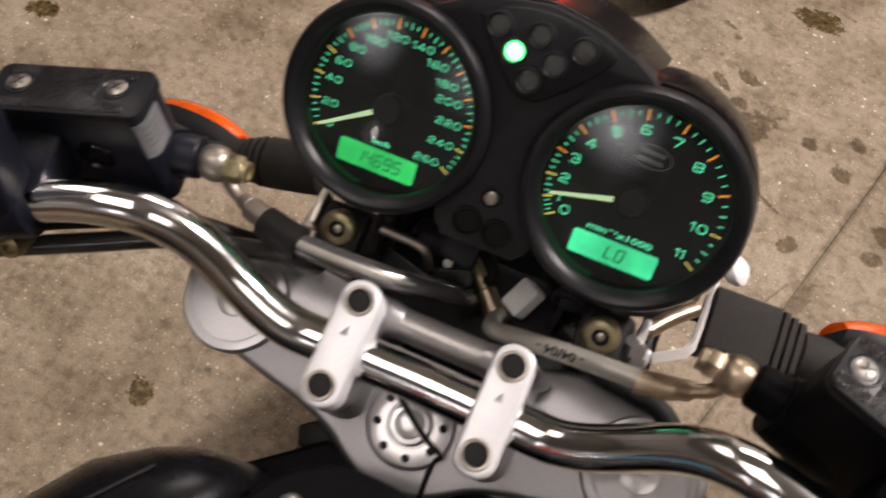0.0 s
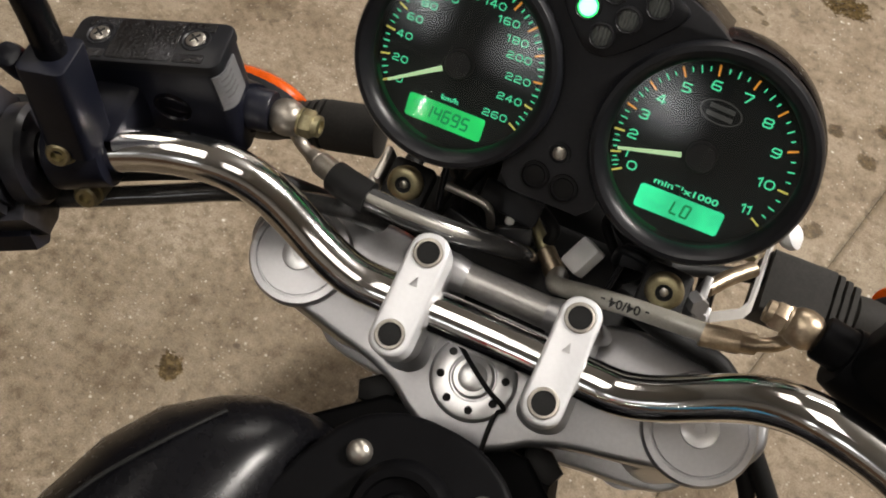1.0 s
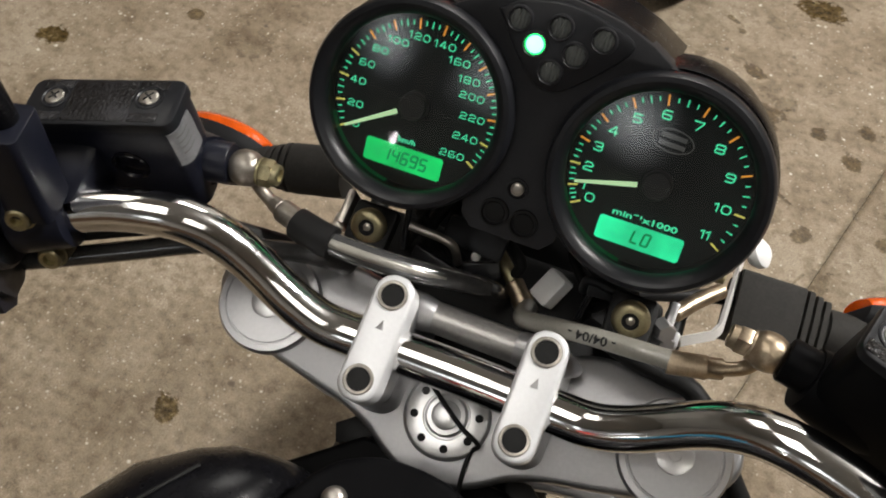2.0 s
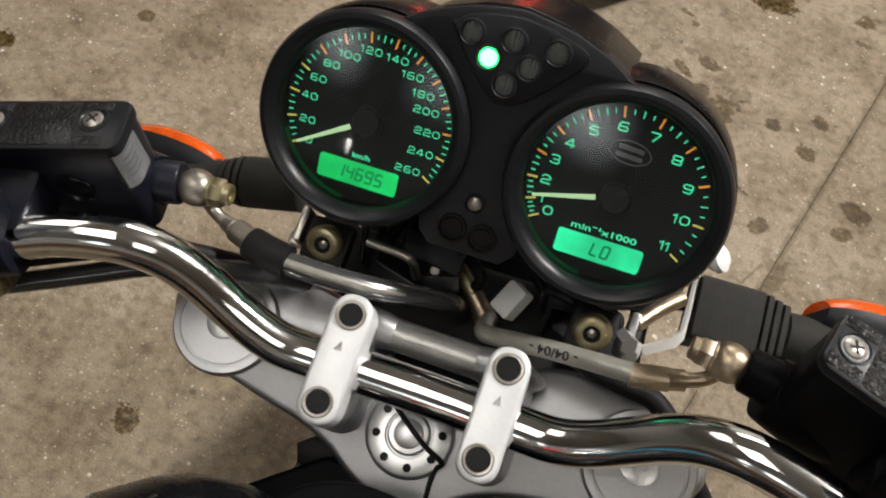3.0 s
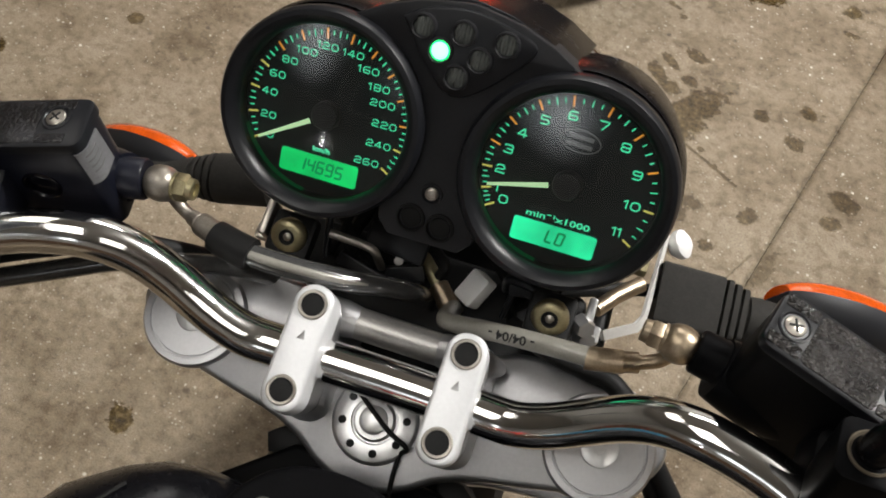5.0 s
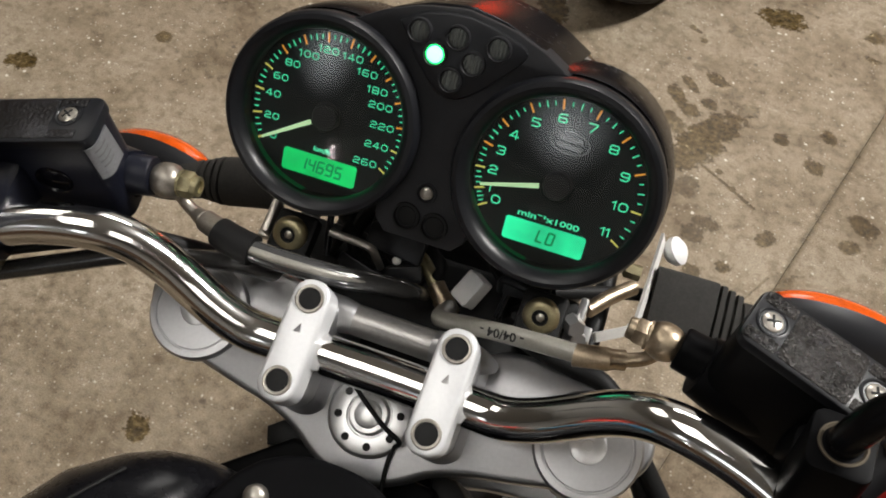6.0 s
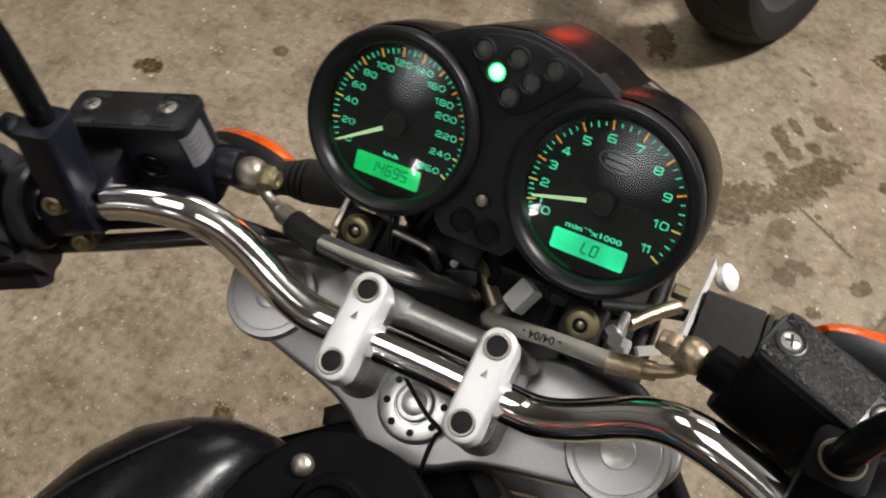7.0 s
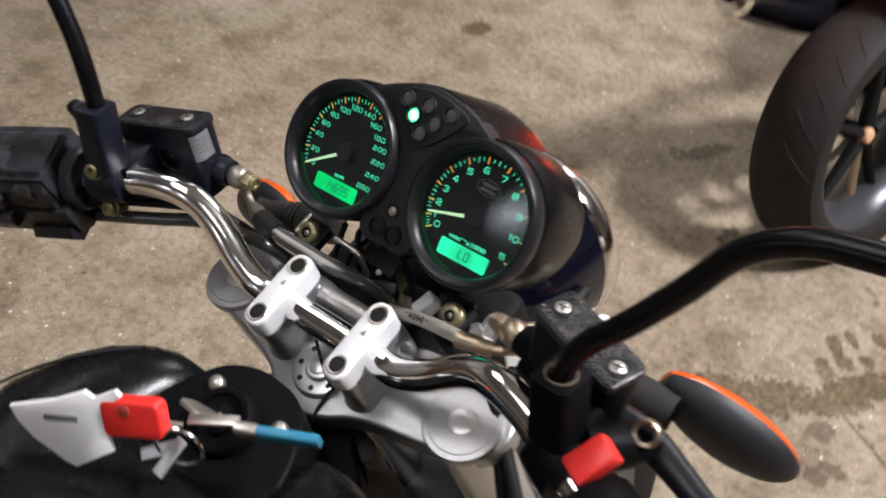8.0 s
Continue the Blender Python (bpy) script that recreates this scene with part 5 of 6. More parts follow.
    hose([(70, 80, -70), (96, 92, -84), (112, 100, -96), (124, 104, -104)], 4.0, RUBBER, "lamp_wiring", "black wiring to the turn signal")
    bm = lathe(BM(), [(5, 0), (5, 9), (4, 10), (0, 10)], axis_frame((114, 112, -92), (-1, 0, 0.1)), 6)
    part("ear_bolt", bm, ZINC, BIKE, "zinc-plated bolt")


def turn_signal(s):
    y0, r, tilt = (103, 1.0, 0.05) if s > 0 else (102, 0.86, -0.2)
    ax = Vector((s, tilt, -0.1)).normalized()
    fs = axis_frame((s * 123, y0, -111), ax)
    up = fs.inverted().to_3x3() @ Vector((0, 0, 1))
    fs = fs @ Matrix.Rotation(math.atan2(up.y, up.x), 4, "Z")          # x of the block points up
    bm = prism(BM(), rounded(34 * r, 38 * r, 3.5 if s > 0 else 14, 4), 0, 37, fs, 1.0)
    stalk = part("signal_stalk", bm, STALK_RUBBER, BIKE, "block-shaped black rubber signal stalk")
    for k in range(3):
        z0 = 38.6 + 5.2 * k
        bm = prism(BM(), rounded((33 - 1.5 * k) * r, (37 - 2.5 * k) * r, 4 if s > 0 else 13, 4), z0, z0 + 3.4, fs, 0.8)
        part("stalk_rib", bm, STALK_RUBBER, stalk)
    part("stalk_neck", lathe(BM(), [(13 * r, 34), (13 * r, 54), (15 * r, 54.5), (15.5 * r, 62), (14 * r, 88)], fs, 24), STALK_RUBBER, stalk)
    d = Vector((s * 0.86, 0.05, -0.5)).normalized()
    o = Vector((192, 126, -115)) if s > 0 else Vector((-177, 97, -115))
    fwd = Vector((s * 0.1, 0.93, -0.36))
    fwd = (fwd - d * fwd.dot(d)).normalized()
    up = d.cross(fwd)
    prof = []
    for k in range(23):
        t = k / 22
        x = 118 * (1 - math.cos(math.pi * t)) / 2
        prof.append((x, max(1.5, 28.6 * (max(0.0, 1 - ((x - 58) / (61 if x > 58 else 62)) ** 2)) ** 0.5)))

    def shell(sign, depth):
        bm = BM()
        rings = []
        for x, r in prof:
            rings.append([bm.verts.new(o + d * x + up * (r * math.cos(a)) + fwd * (sign * depth * r / 28.5 * math.sin(a))) for a in (math.pi * k / 14 for k in range(15))])
        for a, b in zip(rings[:-1], rings[1:]):
            for k in range(14):
                bm.faces.new((a[k], a[k + 1], b[k + 1], b[k]))
        for k in (0, -1):
            bm.faces.new(rings[k])
        edge = [r[0] for r in rings] + [r[-1] for r in reversed(rings)]
        bm.faces.new(edge)
        return bm
    shell_ob = part("signal_body", shell(-1, 24), SIGNAL_BLACK, BIKE, "teardrop matt black signal body")
    tip = o + d * 108 - fwd * 9 - up * 6
    # dark knob painted as the shade of a recess
    part("drain_hole", lathe(BM(), [(5.5, -3), (5.5, 0.5), (3, 1.0), (0, 1.0)], axis_frame(tip, d - fwd * 0.7), 18), SHADE_AND_PRINT, shell_ob, "small dark knob standing for a shaded recess near the tip")
    part("signal_lens", shell(1, 17), ORANGE_LENS, BIKE, "ribbed orange signal lens")


def headlamp():
    f = axis_frame((3, 205, -168), (0, 0.93, -0.36))
    bm = lathe(BM(), [(0, -120), (30, -116), (60, -98), (80, -66), (87, -30), (88.5, -2)], f, 56)
    h = part("headlamp_shell", bm, LAMP_BLUE, BIKE, "glossy blue-black headlamp bowl")
    bm = lathe(BM(), [(88, -10), (91, -8), (92.5, 0), (91, 8), (87, 12), (83, 10)], f, 56)
    part("headlamp_rim", bm, CHROME, h, "chrome headlamp rim")
    bm = lathe(BM(), [(0, 22), (40, 18), (70, 12), (85, 8)], f, 48)
    part("headlamp_glass", bm, LAMP_OFF, h, "unlit headlamp glass")
    # cowl over the backs of the dials
    for s in (-1, 1):
        bm = lathe(BM(), [(51.6, -5), (53.0, -9), (53.4, -30), (51, -62), (44, -82), (0, -88)], DIAL @ Matrix.Translation((s * 61.5, 1.0, 0)), 56)
        part("dial_shell", bm, SHELL_BLACK, BIKE, "satin black shell behind the dial")
    shape = [(70, 2), (67.5, 18), (61, 36), (51, 54), (40, 46), (22, 36), (10, 10)]
    right = []
    for k in range(41):
        y = 70 - 60 * k / 40
        w = float(np.interp(-y, [-a for a, _ in shape], [w for _, w in shape]))
        if abs(y) < 51.6:
            w = min(w, 61.5 - math.sqrt(51.6 ** 2 - y * y))
        right.append((w, y))
    bm = prism(BM(), [(-x, y) for x, y in reversed(right)] + right, -84, -2, DIAL, 2.5, 3)
    part("lamp_panel_shell", bm, SHELL_BLACK, BIKE, "satin black shell behind the warning lamps")
    for s in (-1, 1):
        bm = tube(BM(), [(s * 98, 62, -106), (s * 96, 112, -122), (s * 90, 170, -140)], [6, 6, 6], 14, 4)
        part("lamp_ear", bm, DARK_STEEL, BIKE, "black steel headlamp ear")
    # black mass of wiring and sheet behind the yoke
    bm = box(BM(), (0, 96, -118), (150, 56, 46), Matrix(), 8)
    part("wiring_box", bm, RUBBER, BIKE, "black wiring box behind the yoke")
    rnd = random.Random(5)
    for k in range(9):
        x = -66 + 15 * k + rnd.uniform(-5, 5)
        if abs(x - 22) < 20:
            continue
        hose([(x, 60 + rnd.uniform(-6, 6), -84), (x + rnd.uniform(-16, 16), 72, -70 + rnd.uniform(-8, 10)), (x + rnd.uniform(-20, 20), 92, -66), (x + rnd.uniform(-16, 16), 112, -60)], rnd.uniform(2.2, 4.2), RUBBER, "wire", "")


def fork_and_wheel():
    for s in (-1, 1):
        bm = tube(BM(), [(s * 114, 3, -58), (s * 114, 3, -430)], 25, 28, 1)
        part("fork_tube", bm, MACHINED, BIKE, "smooth silver fork tube")
        bm = tube(BM(), [(s * 114, 3, -420), (s * 112, 14, -560), (s * 100, 24, -790)], [29, 29, 24], 24, 4)
        part("fork_leg", bm, CAST, BIKE, "cast silver fork leg")
    out = [(p.x, p.y) for p in smooth_path([(x, y, 0) for x, y in ((-146, 3), (-128, -24), (-60, -34), (0, -48), (60, -34), (128, -24), (146, 3), (128, 30), (60, 34), (0, 40), (-60, 34), (-128, 30), (-146, 3))], 4)][:-1]
    bm = prism(BM(), out, -262, -232, Matrix(), 3)
    part("lower_yoke", bm, CAST, BIKE, "cast silver lower fork yoke")
    f = Matrix.Translation((0, 25, -785)) @ Matrix.Rotation(radians(90), 4, "Y")
    bm = lathe(BM(), [(222, -42), (240, -54), (268, -59), (288, -46), (299, -22), (302, 0), (299, 22), (288, 46), (268, 59), (240, 54), (222, 42)], f, 72)
    part("front_tyre", bm, TYRE, BIKE, "black front tyre")
    bm = lathe(BM(), [(222, -46), (226, -44), (214, -36), (206, -20), (204, 0), (206, 20), (214, 36), (226, 44), (222, 46), (196, 40), (192, 0), (196, -40), (222, -46)], f, 56)
    for k in range(3):
        a = 2 * math.pi * k / 3
        tube(bm, [f @ Vector((20 * math.cos(a), 20 * math.sin(a), 0)), f @ Vector((205 * math.cos(a), 205 * math.sin(a), 0))], [22, 17], 12, 1)
    lathe(bm, [(0, -50), (34, -48), (36, 0), (34, 48), (0, 50)], f, 32)
    part("front_rim", bm, WHEEL_GREY, BIKE, "grey three-spoke front rim")


def tank():
    bm = BM()

    def loft(sections, seg=36, power=2.6):
        rings = []
        for cx, y, w, zt, zb in sections:
            ring = []
            for k in range(seg):
                a = 2 * math.pi * k / seg
                ca, sa = math.cos(a), math.sin(a)
                e = 2 / power
                ring.append(bm.verts.new((cx + w * math.copysign(abs(ca) ** e, ca), y, (zt + zb) / 2 + (zt - zb) / 2 * math.copysign(abs(sa) ** e, sa))))
            rings.append(ring)
        for a, b in zip(rings[:-1], rings[1:]):
            for k in range(seg):
                bm.faces.new((a[k], a[(k + 1) % seg], b[(k + 1) % seg], b[k]))
        bm.faces.new(rings[0]), bm.faces.new(rings[-1])
    loft([(0, -128, 120, -12, -150), (0, -140, 150, 14, -170), (0, -190, 178, 38, -180), (0, -260, 182, 66, -160), (0, -340, 160, 90, -110), (0, -430, 115, 104, -40), (0, -500, 80, 100, 10), (0, -520, 50, 80, 30)])
    for s in (-1, 1):
        loft([(s * 74, -72, 10, -34, -62), (s * 76, -74, 20, -20, -80), (s * 82, -82, 32, -7, -100), (s * 93, -100, 48, 6, -130), (s * 101, -125, 58, 20, -150), (s * 105, -160, 66, 34, -160), (s * 102, -200, 70, 44, -160)], 30, 2.3)
    t = part("fuel_tank", bm, TANK_BLACK, BIKE, "black covered fuel tank with two front lobes", 60)
    for s in (-1, 1):
        bm = tube(BM(), [(s * 96, -86, -4), (s * 112, -110, 11), (s * 130, -140, 23), (s * 142, -175, 34)], 1.1, 8, 6)
        part("tank_seam", bm, RUBBER, t, "raised seam of the tank cover")
    # black cowl with the ignition lock in front of the tank
    out = [(-46, -70), (-34, -58), (-14, -50), (14, -50), (34, -58), (46, -70), (60, -100), (60, -135), (-60, -135), (-60, -100)]
    m = Matrix.Translation((0, -77, -9)) @ Matrix.Rotation(radians(-8), 4, "X") @ Matrix.Translation((0, 77, 0))
    out = [(p.x, p.y) for p in smooth_path([(x, y, 0) for x, y in out + out[:1]], 6)][:-1]
    bm = prism(BM(), out, -60, 0, m, 4, 3)
    cowl = part("ignition_cowl", bm, DARKENED_BLACK, BIKE, "black plastic cowl round the ignition lock")
    for x in (-30, 33):
        bm = lathe(BM(), [(6.2, -2), (6.2, 1), (5.4, 3), (3, 4.4), (0, 4.8)], axis_frame((x, -77, -7.5), (0, -0.1, 1)), 20)
        part("cowl_bolt", bm, STEEL, cowl, "domed steel bolt")
    f = axis_frame((0, -94, -6), (0, -0.12, 1))
    bm = lathe(BM(), [(25, 0), (24, 9), (21.5, 12), (18, 12), (17, 9.5), (11, 9), (10, 13), (8.5, 14), (0, 14)], f, 40)
    lock = part("ignition_lock", bm, DARKENED_BLACK, BIKE, "round black ignition lock")
    bm = box(BM(), (0, 0, 14), (2.2, 9, 0.8), f, 0.2)
    part("key_slot", bm, STEEL, lock)
    # black cover reaching from the tank lobes to the yoke
    out = [(-42, -45), (-18, -44), (18, -44), (42, -45), (80, -75), (112, -118), (112, -170), (-112, -170), (-112, -118), (-80, -75)]
    part("front_cover", prism(BM(), out, -100, -75, Matrix(), 3, 3), DARKENED_BLACK, BIKE, "black plastic cover between tank and yoke")
    for s in (-1, 1):
        bm = prism(BM(), [(s * 62, -44), (s * 52, -36), (s * 38, -36), (s * 40, -52), (s * 58, -54)], -110, -84, Matrix(), 2)
        part("frame_lug", bm, DARK_STEEL, BIKE, "black steel lug beside the steering head")
    # frame, engine and seat
    bm = tube(BM(), [(0, -22, -60), (0, -20, -240)], 30, 24, 1)
    part("steering_head", bm, GLOSS_BLACK, BIKE, "black steering head")
    bm = box(BM(), (0, -110, -150), (130, 150, 120), Matrix(), 18)
    part("air_box", bm, RUBBER, BIKE, "black air box under the tank")


def lower_bike():
    bm = BM()
    for s in (-1, 1):
        for a, b in (((0.0 + s * 0.03, 0.02, 0.88), (s * 0.13, -0.45, 0.70)), ((s * 0.03, 0.05, 0.80), (s * 0.12, -0.30, 0.45)), ((s * 0.13, -0.45, 0.70), (s * 0.12, -0.30, 0.45)), ((s * 0.13, -0.45, 0.70), (s * 0.12, -0.62, 0.40)), ((s * 0.13, -0.45, 0.72), (s * 0.10, -1.05, 0.82))):
            tube(bm, [at_world(*a), at_world(*b)], 14, 12, 1)
    part("frame", bm, GLOSS_BLACK, BIKE, "black tubular trellis frame")
    bm = BM()
    lathe(bm, [(0, -130), (90, -125), (120, -90), (125, 90), (90, 125), (0, 130)], Matrix.Translation(at_world(0, -0.40, 0.42)) @ Matrix.Rotation(radians(90), 4, "Y"), 24)
    tube(bm, [at_world(0, -0.32, 0.46), at_world(0, -0.05, 0.52)], [70, 62], 16, 1)
    tube(bm, [at_world(0, -0.42, 0.5), at_world(0, -0.46, 0.72)], [70, 62], 16, 1)
    part("engine", bm, DARK_STEEL, BIKE, "dark twin-cylinder engine")
    bm = BM()
    tube(bm, [at_world(0, -0.50, 0.80), at_world(0, -0.72, 0.80), at_world(0, -1.02, 0.86)], [110, 120, 70], 20, 5, 0.42)
    part("seat", bm, RUBBER, BIKE, "black padded seat")
    f = Matrix.Translation(at_world(0.0, -1.12, 0.31)) @ Matrix.Rotation(radians(90), 4, "Y")
    bm = lathe(BM(), [(222, -66), (244, -80), (274, -80), (296, -56), (308, -20), (309, 0), (308, 20), (296, 56), (274, 80), (244, 80), (222, 66)], f, 64)
    part("rear_tyre", bm, TYRE, BIKE, "black rear tyre")
    bm = lathe(BM(), [(222, -66), (206, -40), (204, 0), (206, 40), (222, 66), (196, 40), (192, 0), (196, -40), (222, -66)], f, 48)
    for k in range(3):
        a = 2 * math.pi * k / 3
        tube(bm, [f @ Vector((0, 0, 0)), f @ Vector((205 * math.cos(a), 205 * math.sin(a), 0))], [24, 17], 12, 1)
    part("rear_rim", bm, WHEEL_GREY, BIKE, "grey three-spoke rear rim")
    bm = BM()
    for s in (-1, 1):
        tube(bm, [at_world(s * 0.10, -0.62, 0.40), at_world(s * 0.11, -1.12, 0.31)], [22, 18], 14, 1)
    part("swing_arm", bm, CAST, BIKE, "silver swing arm")
    bm = tube(BM(), [at_world(-0.13, -0.50, 0.34), at_world(-0.24, -0.42, 0.12), at_world(-0.30, -0.38, 0.006)], [9, 8, 8], 12, 3)
    part("side_stand", bm, DARK_STEEL, BIKE, "black side stand resting on the floor")


for s in (-1, 1):
    master_cylinder(s)
    turn_signal(s)
hoses()
brackets()
headlamp()
fork_and_wheel()
tank()
lower_bike()


# ---------------------------------------------------------------- keys in the ignition
def keys():
    root = thing("key_bunch", "bunch of keys with red fob and white plastic tag", "keys", tuple(STEER @ Vector((0, -0.094, 0.008))))
    FRAMES[root.name] = (STEER, MM)
    bm = BM()
    box(bm, (0, 0, 10), (2, 8, 30), axis_frame((0, -95, 0), (0.12, -0.12, 1)), 0.4)
    prism(bm, rounded(26, 20, 8, 5), -1.2, 1.2, axis_frame((6, -100, 36), (0, 1, 0.4)), 0.6)
    part("ignition_key", bm, STEEL, root, "steel key in the lock")
    bm = BM()
    c, ex, ey = Vector((20, -124, 46)), Vector((0.85, 0.3, -0.4)).normalized(), Vector((0.2, 0.5, 0.84)).normalized()
    n = 28
    pts = [c + ex * (15 * math.cos(2 * math.pi * k / n)) + ey * (15 * math.sin(2 * math.pi * k / n)) for k in range(n)]
    tube(bm, pts + pts[:1], 1.5, 8, 1)
    part("split_ring", bm, CHROME, root, "chrome split ring")
    # blue key hanging over the cowl
    d = Vector((0.88, 0.45, -0.14)).normalized()
    f = axis_frame((44, -96, 47), d)
    bm = prism(BM(), rounded(8, 13, 3, 4), 0, 14, f, 1.5)
    part("key_collar", bm, STEEL, root, "steel key collar")
    bm = prism(BM(), rounded(6.5, 12, 2.5, 4), 13, 52, f, 2)
    part("blue_key", bm, BLUE_KEY, root, "blue plastic covered key")
    bm = box(BM(), (0, 0, 0), (34, 7, 2), axis_frame((27, -100, 47), (0, 0, 1)) @ Matrix.Rotation(radians(30), 4, "Z"), 0.6)
    part("steel_key", bm, STEEL, root, "flat steel key on the ring")
    for a, dx in ((0.2, -6), (0.9, 3)):
        bm = box(BM(), (0, 0, 0), (26, 8, 1.8), axis_frame((14 + dx, -132, 42), (0.2, -0.3, 0.9)) @ Matrix.Rotation(a, 4, "Z"), 0.5)
        part("small_key", bm, MACHINED, root, "small bright key")
    # red fob and white tag
    u, v = Vector((0.88, 0.47, 0.0)), Vector((-0.30, 0.55, 0.78))
    w = u.cross(v).normalized()
    f = Matrix(((u.x, v.x, w.x, -4), (u.y, v.y, w.y, -125), (u.z, v.z, w.z, 68), (0, 0, 0, 1)))
    bm = prism(BM(), rounded(40, 24, 5, 5, -1, -3), -5, 5, f, 2, 3)
    fob = part("red_fob", bm, RED_PLASTIC, root, "red plastic fob")
    bm = prism(BM(), circle(4, 18, -4, 3), 4.5, 5.6, f, 0.3)
    part("fob_button", bm, material("dark_red_button", (0.35, 0.05, 0.04), 0.5), fob)
    f2 = Matrix(((u.x, v.x, w.x, -48), (u.y, v.y, w.y, -149), (u.z, v.z, w.z, 72), (0, 0, 0, 1)))
    bm = prism(BM(), [(-36, -2), (-19, 1), (-2, 4), (20, 11), (26, 7), (42, 13), (45, 9), (30, -4), (31, -17), (33, -28), (4, -41), (-3, -38), (-12, -31), (-24, -22), (-32, -12)], -1.5, 1.5, f2, 0.8)
    part("white_tag", bm, WHITE_PLASTIC, root, "white plastic tag")
    bm = BM()
    box(bm, (0, -8, 1.7), (24, 4, 0.4), f2, 0.1)
    part("tag_print", bm, GREY_MARK, root, "unreadable grey print")
    bm = tube(BM(), [(-24, -140, 66), (-6, -128, 62), (8, -119, 57), (16, -113, 52)], 1.4, 8, 5)
    part("link", bm, STEEL, root, "steel link")


keys()


# ---------------------------------------------------------------- the other motorcycle, seen by its rear wheel
def other_bike():
    lean = -10.5                                   # it leans on its side stand
    base = pose(0.0, 1.77, -0.011, 0, lean, 0)     # x along the axle, y ahead
    base = Matrix.Translation((0, 1.77, 0)) @ Matrix.Rotation(radians(-14), 4, "Z") @ Matrix.Translation((0, -1.77, 0)) @ base
    root = thing("parked_motorcycle", "second motorcycle parked with its wide rear wheel showing", "motorcycle", (0.0, 1.77, 0.0))
    FRAMES[root.name] = (base, MM)
    f = Matrix.Translation((0, 0, 306)) @ Matrix.Rotation(radians(90), 4, "Y")
    prof = [(218, -62), (226, -70), (246, -82), (268, -88), (286, -84), (300, -66), (310, -36), (314, 0), (310, 36), (300, 66), (286, 84), (268, 88), (246, 82), (226, 70), (218, 62)]
    tyre = part("rear_tyre", lathe(BM(), prof, f, 96), TYRE, root, "wide black rear tyre with diagonal grooves")
    # thin dark strips on the tyre stand for the shade in the diagonal grooves
    for k in range(26):
        for s in (-1, 1):
            bm = BM()
            a0 = 2 * math.pi * (k + (0.5 if s > 0 else 0)) / 26
            pts = []
            for j in range(7):
                w = 10 + 66 * j / 6
                r = float(np.interp(w, [0, 36, 66, 84], [314.6, 310.6, 300.6, 286.6]))
                a = a0 + 0.22 * j / 6
                pts.append(f @ Vector((r * math.cos(a), r * math.sin(a), s * w)))
            tube(bm, pts, 1.3, 6, 1)
            part("tread_groove", bm, SHADE_AND_PRINT, tyre, "dark strip standing for a shaded tread groove")
    rim = lathe(BM(), [(218, -66), (228, -70), (228, -64), (212, -56), (196, -30), (192, 0), (196, 30), (212, 56), (228, 64), (228, 70), (218, 66), (208, 58), (186, 30), (182, 0), (186, -30), (208, -58), (218, -66)], f, 72)
    rim_ob = part("rear_rim", rim, WHEEL_GREY, root, "grey cast rear rim")
    for k in range(5):
        a = 2 * math.pi * k / 5 + 0.5
        bm = tube(BM(), [f @ Vector((28 * math.cos(a), 28 * math.sin(a), 10)), f @ Vector((190 * math.cos(a), 190 * math.sin(a), 6))], [20, 13], 12, 1, 0.7)
        part("spoke", bm, DARK_STEEL, rim_ob, "dark cast spoke")
    part("hub", lathe(BM(), [(0, -70), (20, -68), (24, -20), (24, 2), (20, 6), (0, 6)], f, 32), DARK_STEEL, root, "dark wheel hub")
    part("brake_disc", lathe(BM(), [(78, -67), (108, -67), (108, -62), (78, -62), (78, -67)], f, 56), STEEL, root, "drilled steel brake disc")
    bm = box(BM(), (14, 4, 215), (14, 26, 130), Matrix.Rotation(radians(4), 4, "X"), 5)
    part("hub_bracket", bm, BRONZE, root, "tarnished bracket below the hub")
    bm = lathe(BM(), [(17, 4), (21, 10), (20, 24), (16, 30), (0, 33)], f, 28)
    part("axle_cap", bm, TAN_CAP, root, "tan axle end cap")
    for s in (-1, 1):
        bm = tube(BM(), [(s * 104, -20, 314), (s * 106, 120, 330), (s * 110, 480, 370)], [22, 26, 32], 16, 4, 1.2)
        part("swing_arm", bm, GLOSS_BLACK, root, "black swing arm")
    bm = BM()
    rings = []
    for k in range(13):
        a = radians(60 + 3.2 * k)
        r = 352
        rings.append([bm.verts.new((x, -r * math.cos(a) * -1, 314 + (r + dz) * math.sin(a))) for x, dz in ((-100, -14), (-104, 0), (-60, 16), (0, 20), (60, 16), (104, 0), (100, -14), (60, 6), (0, 10), (-60, 6))])
    for a, b in zip(rings[:-1], rings[1:]):
        for k in range(10):
            bm.faces.new((a[k], a[(k + 1) % 10], b[(k + 1) % 10], b[k]))
    bm.faces.new(rings[0]), bm.faces.new(rings[-1])
    part("rear_mudguard", bm, GLOSS_BLACK, root, "glossy black rear mudguard")
    bm = tube(BM(), [(-140, -330, 690), (-136, -230, 650), (-130, -90, 596), (-122, 130, 520), (-110, 350, 440)], [54, 60, 62, 60, 36], 28, 5)
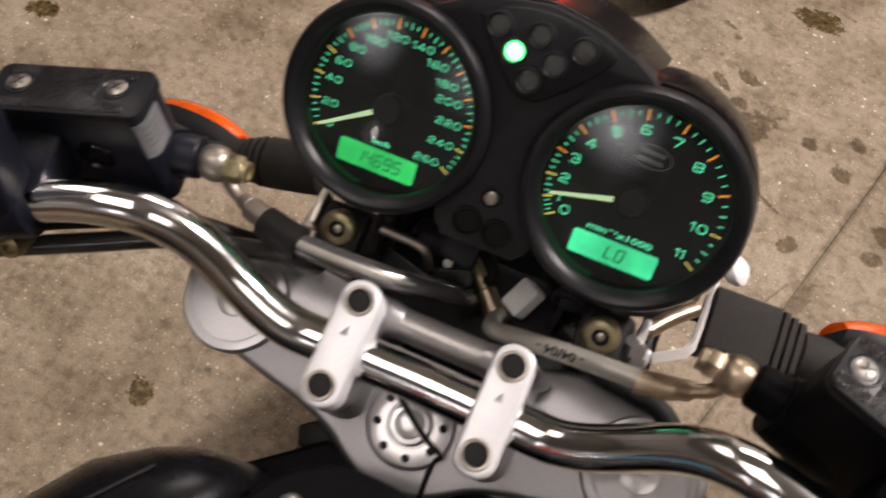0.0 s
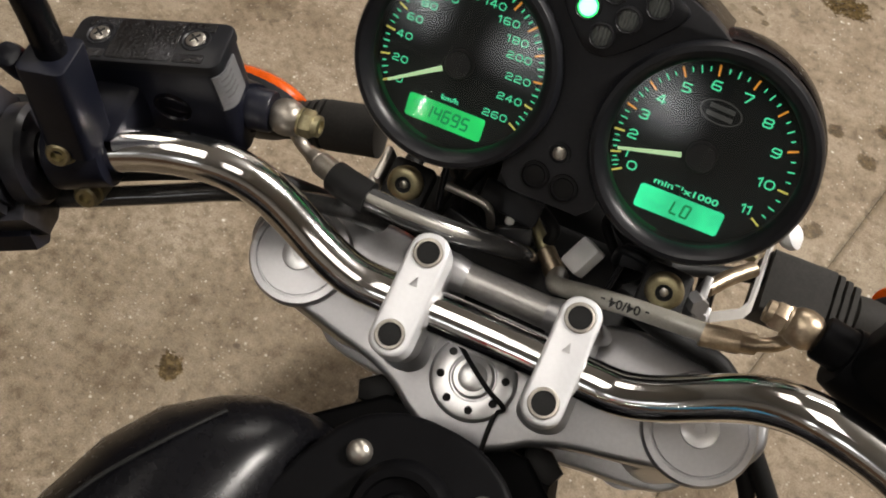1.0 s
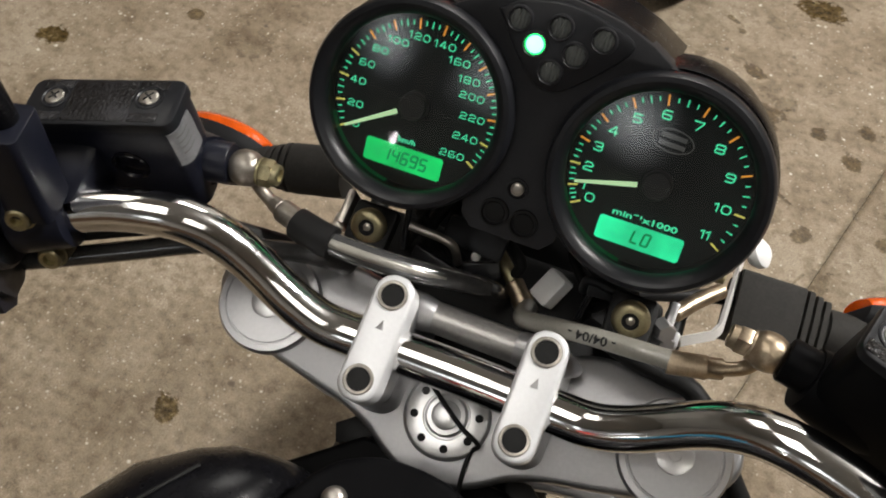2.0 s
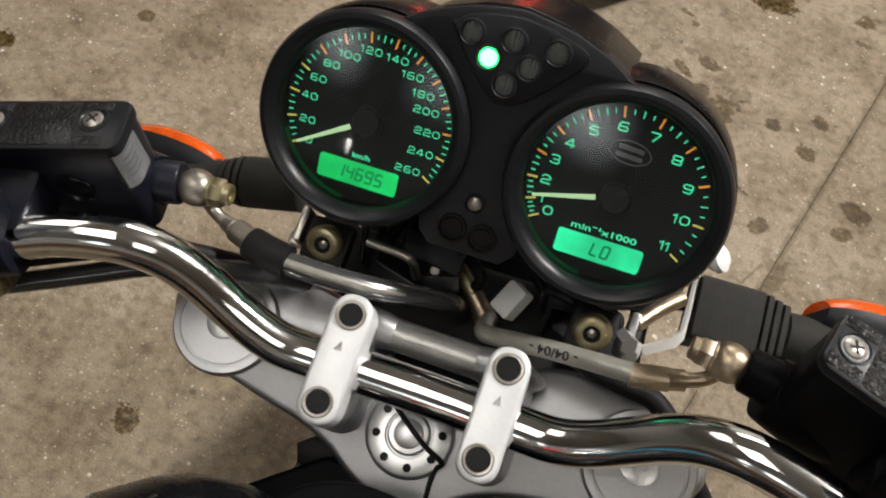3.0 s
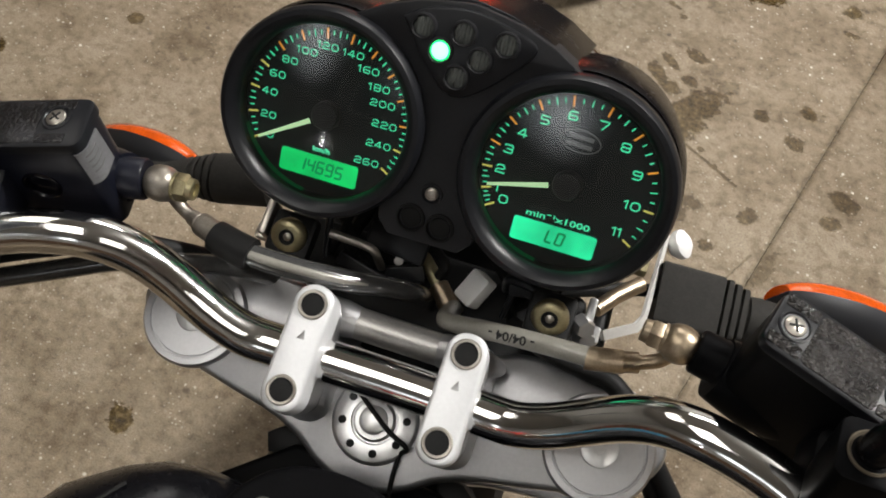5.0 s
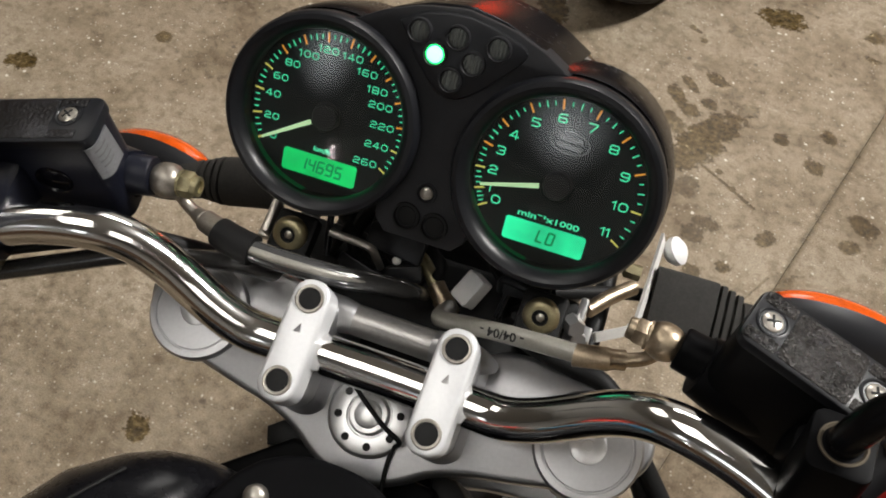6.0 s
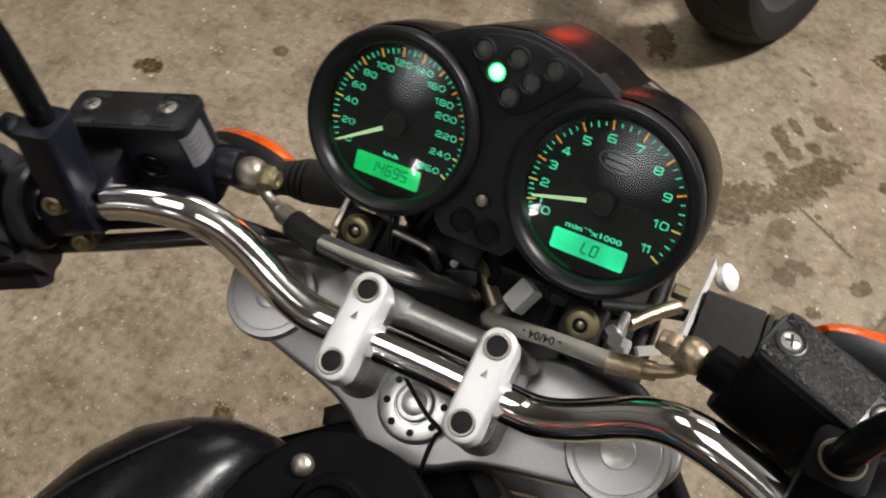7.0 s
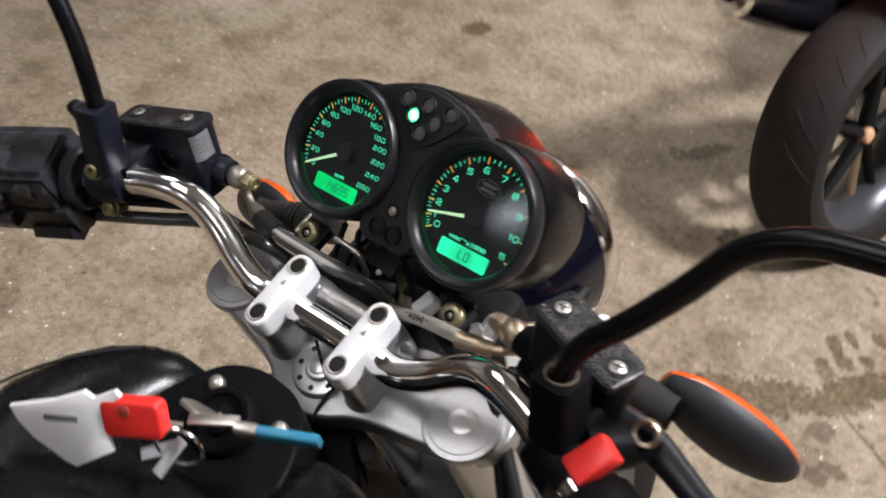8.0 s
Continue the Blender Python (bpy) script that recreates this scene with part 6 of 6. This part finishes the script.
    sil = part("silencer", bm, GLOSS_BLACK, root, "dark exhaust silencer")
    bm = lathe(BM(), [(55, -10), (57, 2), (50, 14), (30, 20), (27, -20)], axis_frame((-140, -332, 691), (-0.03, -0.93, 0.37)), 32)
    part("silencer_cap", bm, CHROME, sil, "chrome silencer end cap")
    bm = tube(BM(), [(0, -330, 905), (0, -240, 890), (0, 0, 850), (0, 430, 800)], [18, 26, 26, 26], 24, 5, 0.8)
    part("tail_cowl", bm, TAIL_RED, root, "glossy red tail cowl")
    bm = prism(BM(), rounded(150, 52, 22, 6), 0, 24, axis_frame((0, -322, 880), (0, -1, 0.05)), 6, 3)
    part("tail_light", bm, TAIL_LAMP, root, "lit red tail light")
    bm = tube(BM(), [(0, 400, 800), (0, 480, 785), (0, 660, 755)], [40, 60, 80], 20, 4, 0.5)
    part("seat", bm, RUBBER, root, "black padded seat")
    bm = BM()
    tube(bm, [(0, 480, 370), (0, 620, 500), (0, 640, 740)], [60, 90, 70], 16, 4)
    tube(bm, [(0, 620, 430), (0, 900, 420)], [150, 130], 20, 1)
    part("engine", bm, DARK_STEEL, root, "dark engine block")
    bm = tube(BM(), [(0, 560, 800), (0, 800, 880), (0, 1000, 860)], [110, 150, 90], 20, 5, 0.8)
    part("fuel_tank", bm, GLOSS_BLACK, root, "black fuel tank")
    f2 = Matrix.Translation((0, 1420, 302)) @ Matrix.Rotation(radians(90), 4, "Y")
    part("front_tyre", lathe(BM(), [(218, -44), (244, -58), (272, -60), (294, -36), (301, 0), (294, 36), (272, 60), (244, 58), (218, 44), (200, 0), (218, -44)], f2, 56), TYRE, root, "black front tyre")
    bm = BM()
    for s in (-1, 1):
        tube(bm, [(s * 100, 1420, 302), (s * 100, 1080, 960)], [26, 22], 16, 1)
    tube(bm, [(-100, 1130, 870), (100, 1130, 870)], 30, 14, 1)
    tube(bm, [(0, 1130, 880), (0, 900, 860)], 40, 14, 1)
    part("front_fork", bm, GOLD, root, "gold front fork")


other_bike()
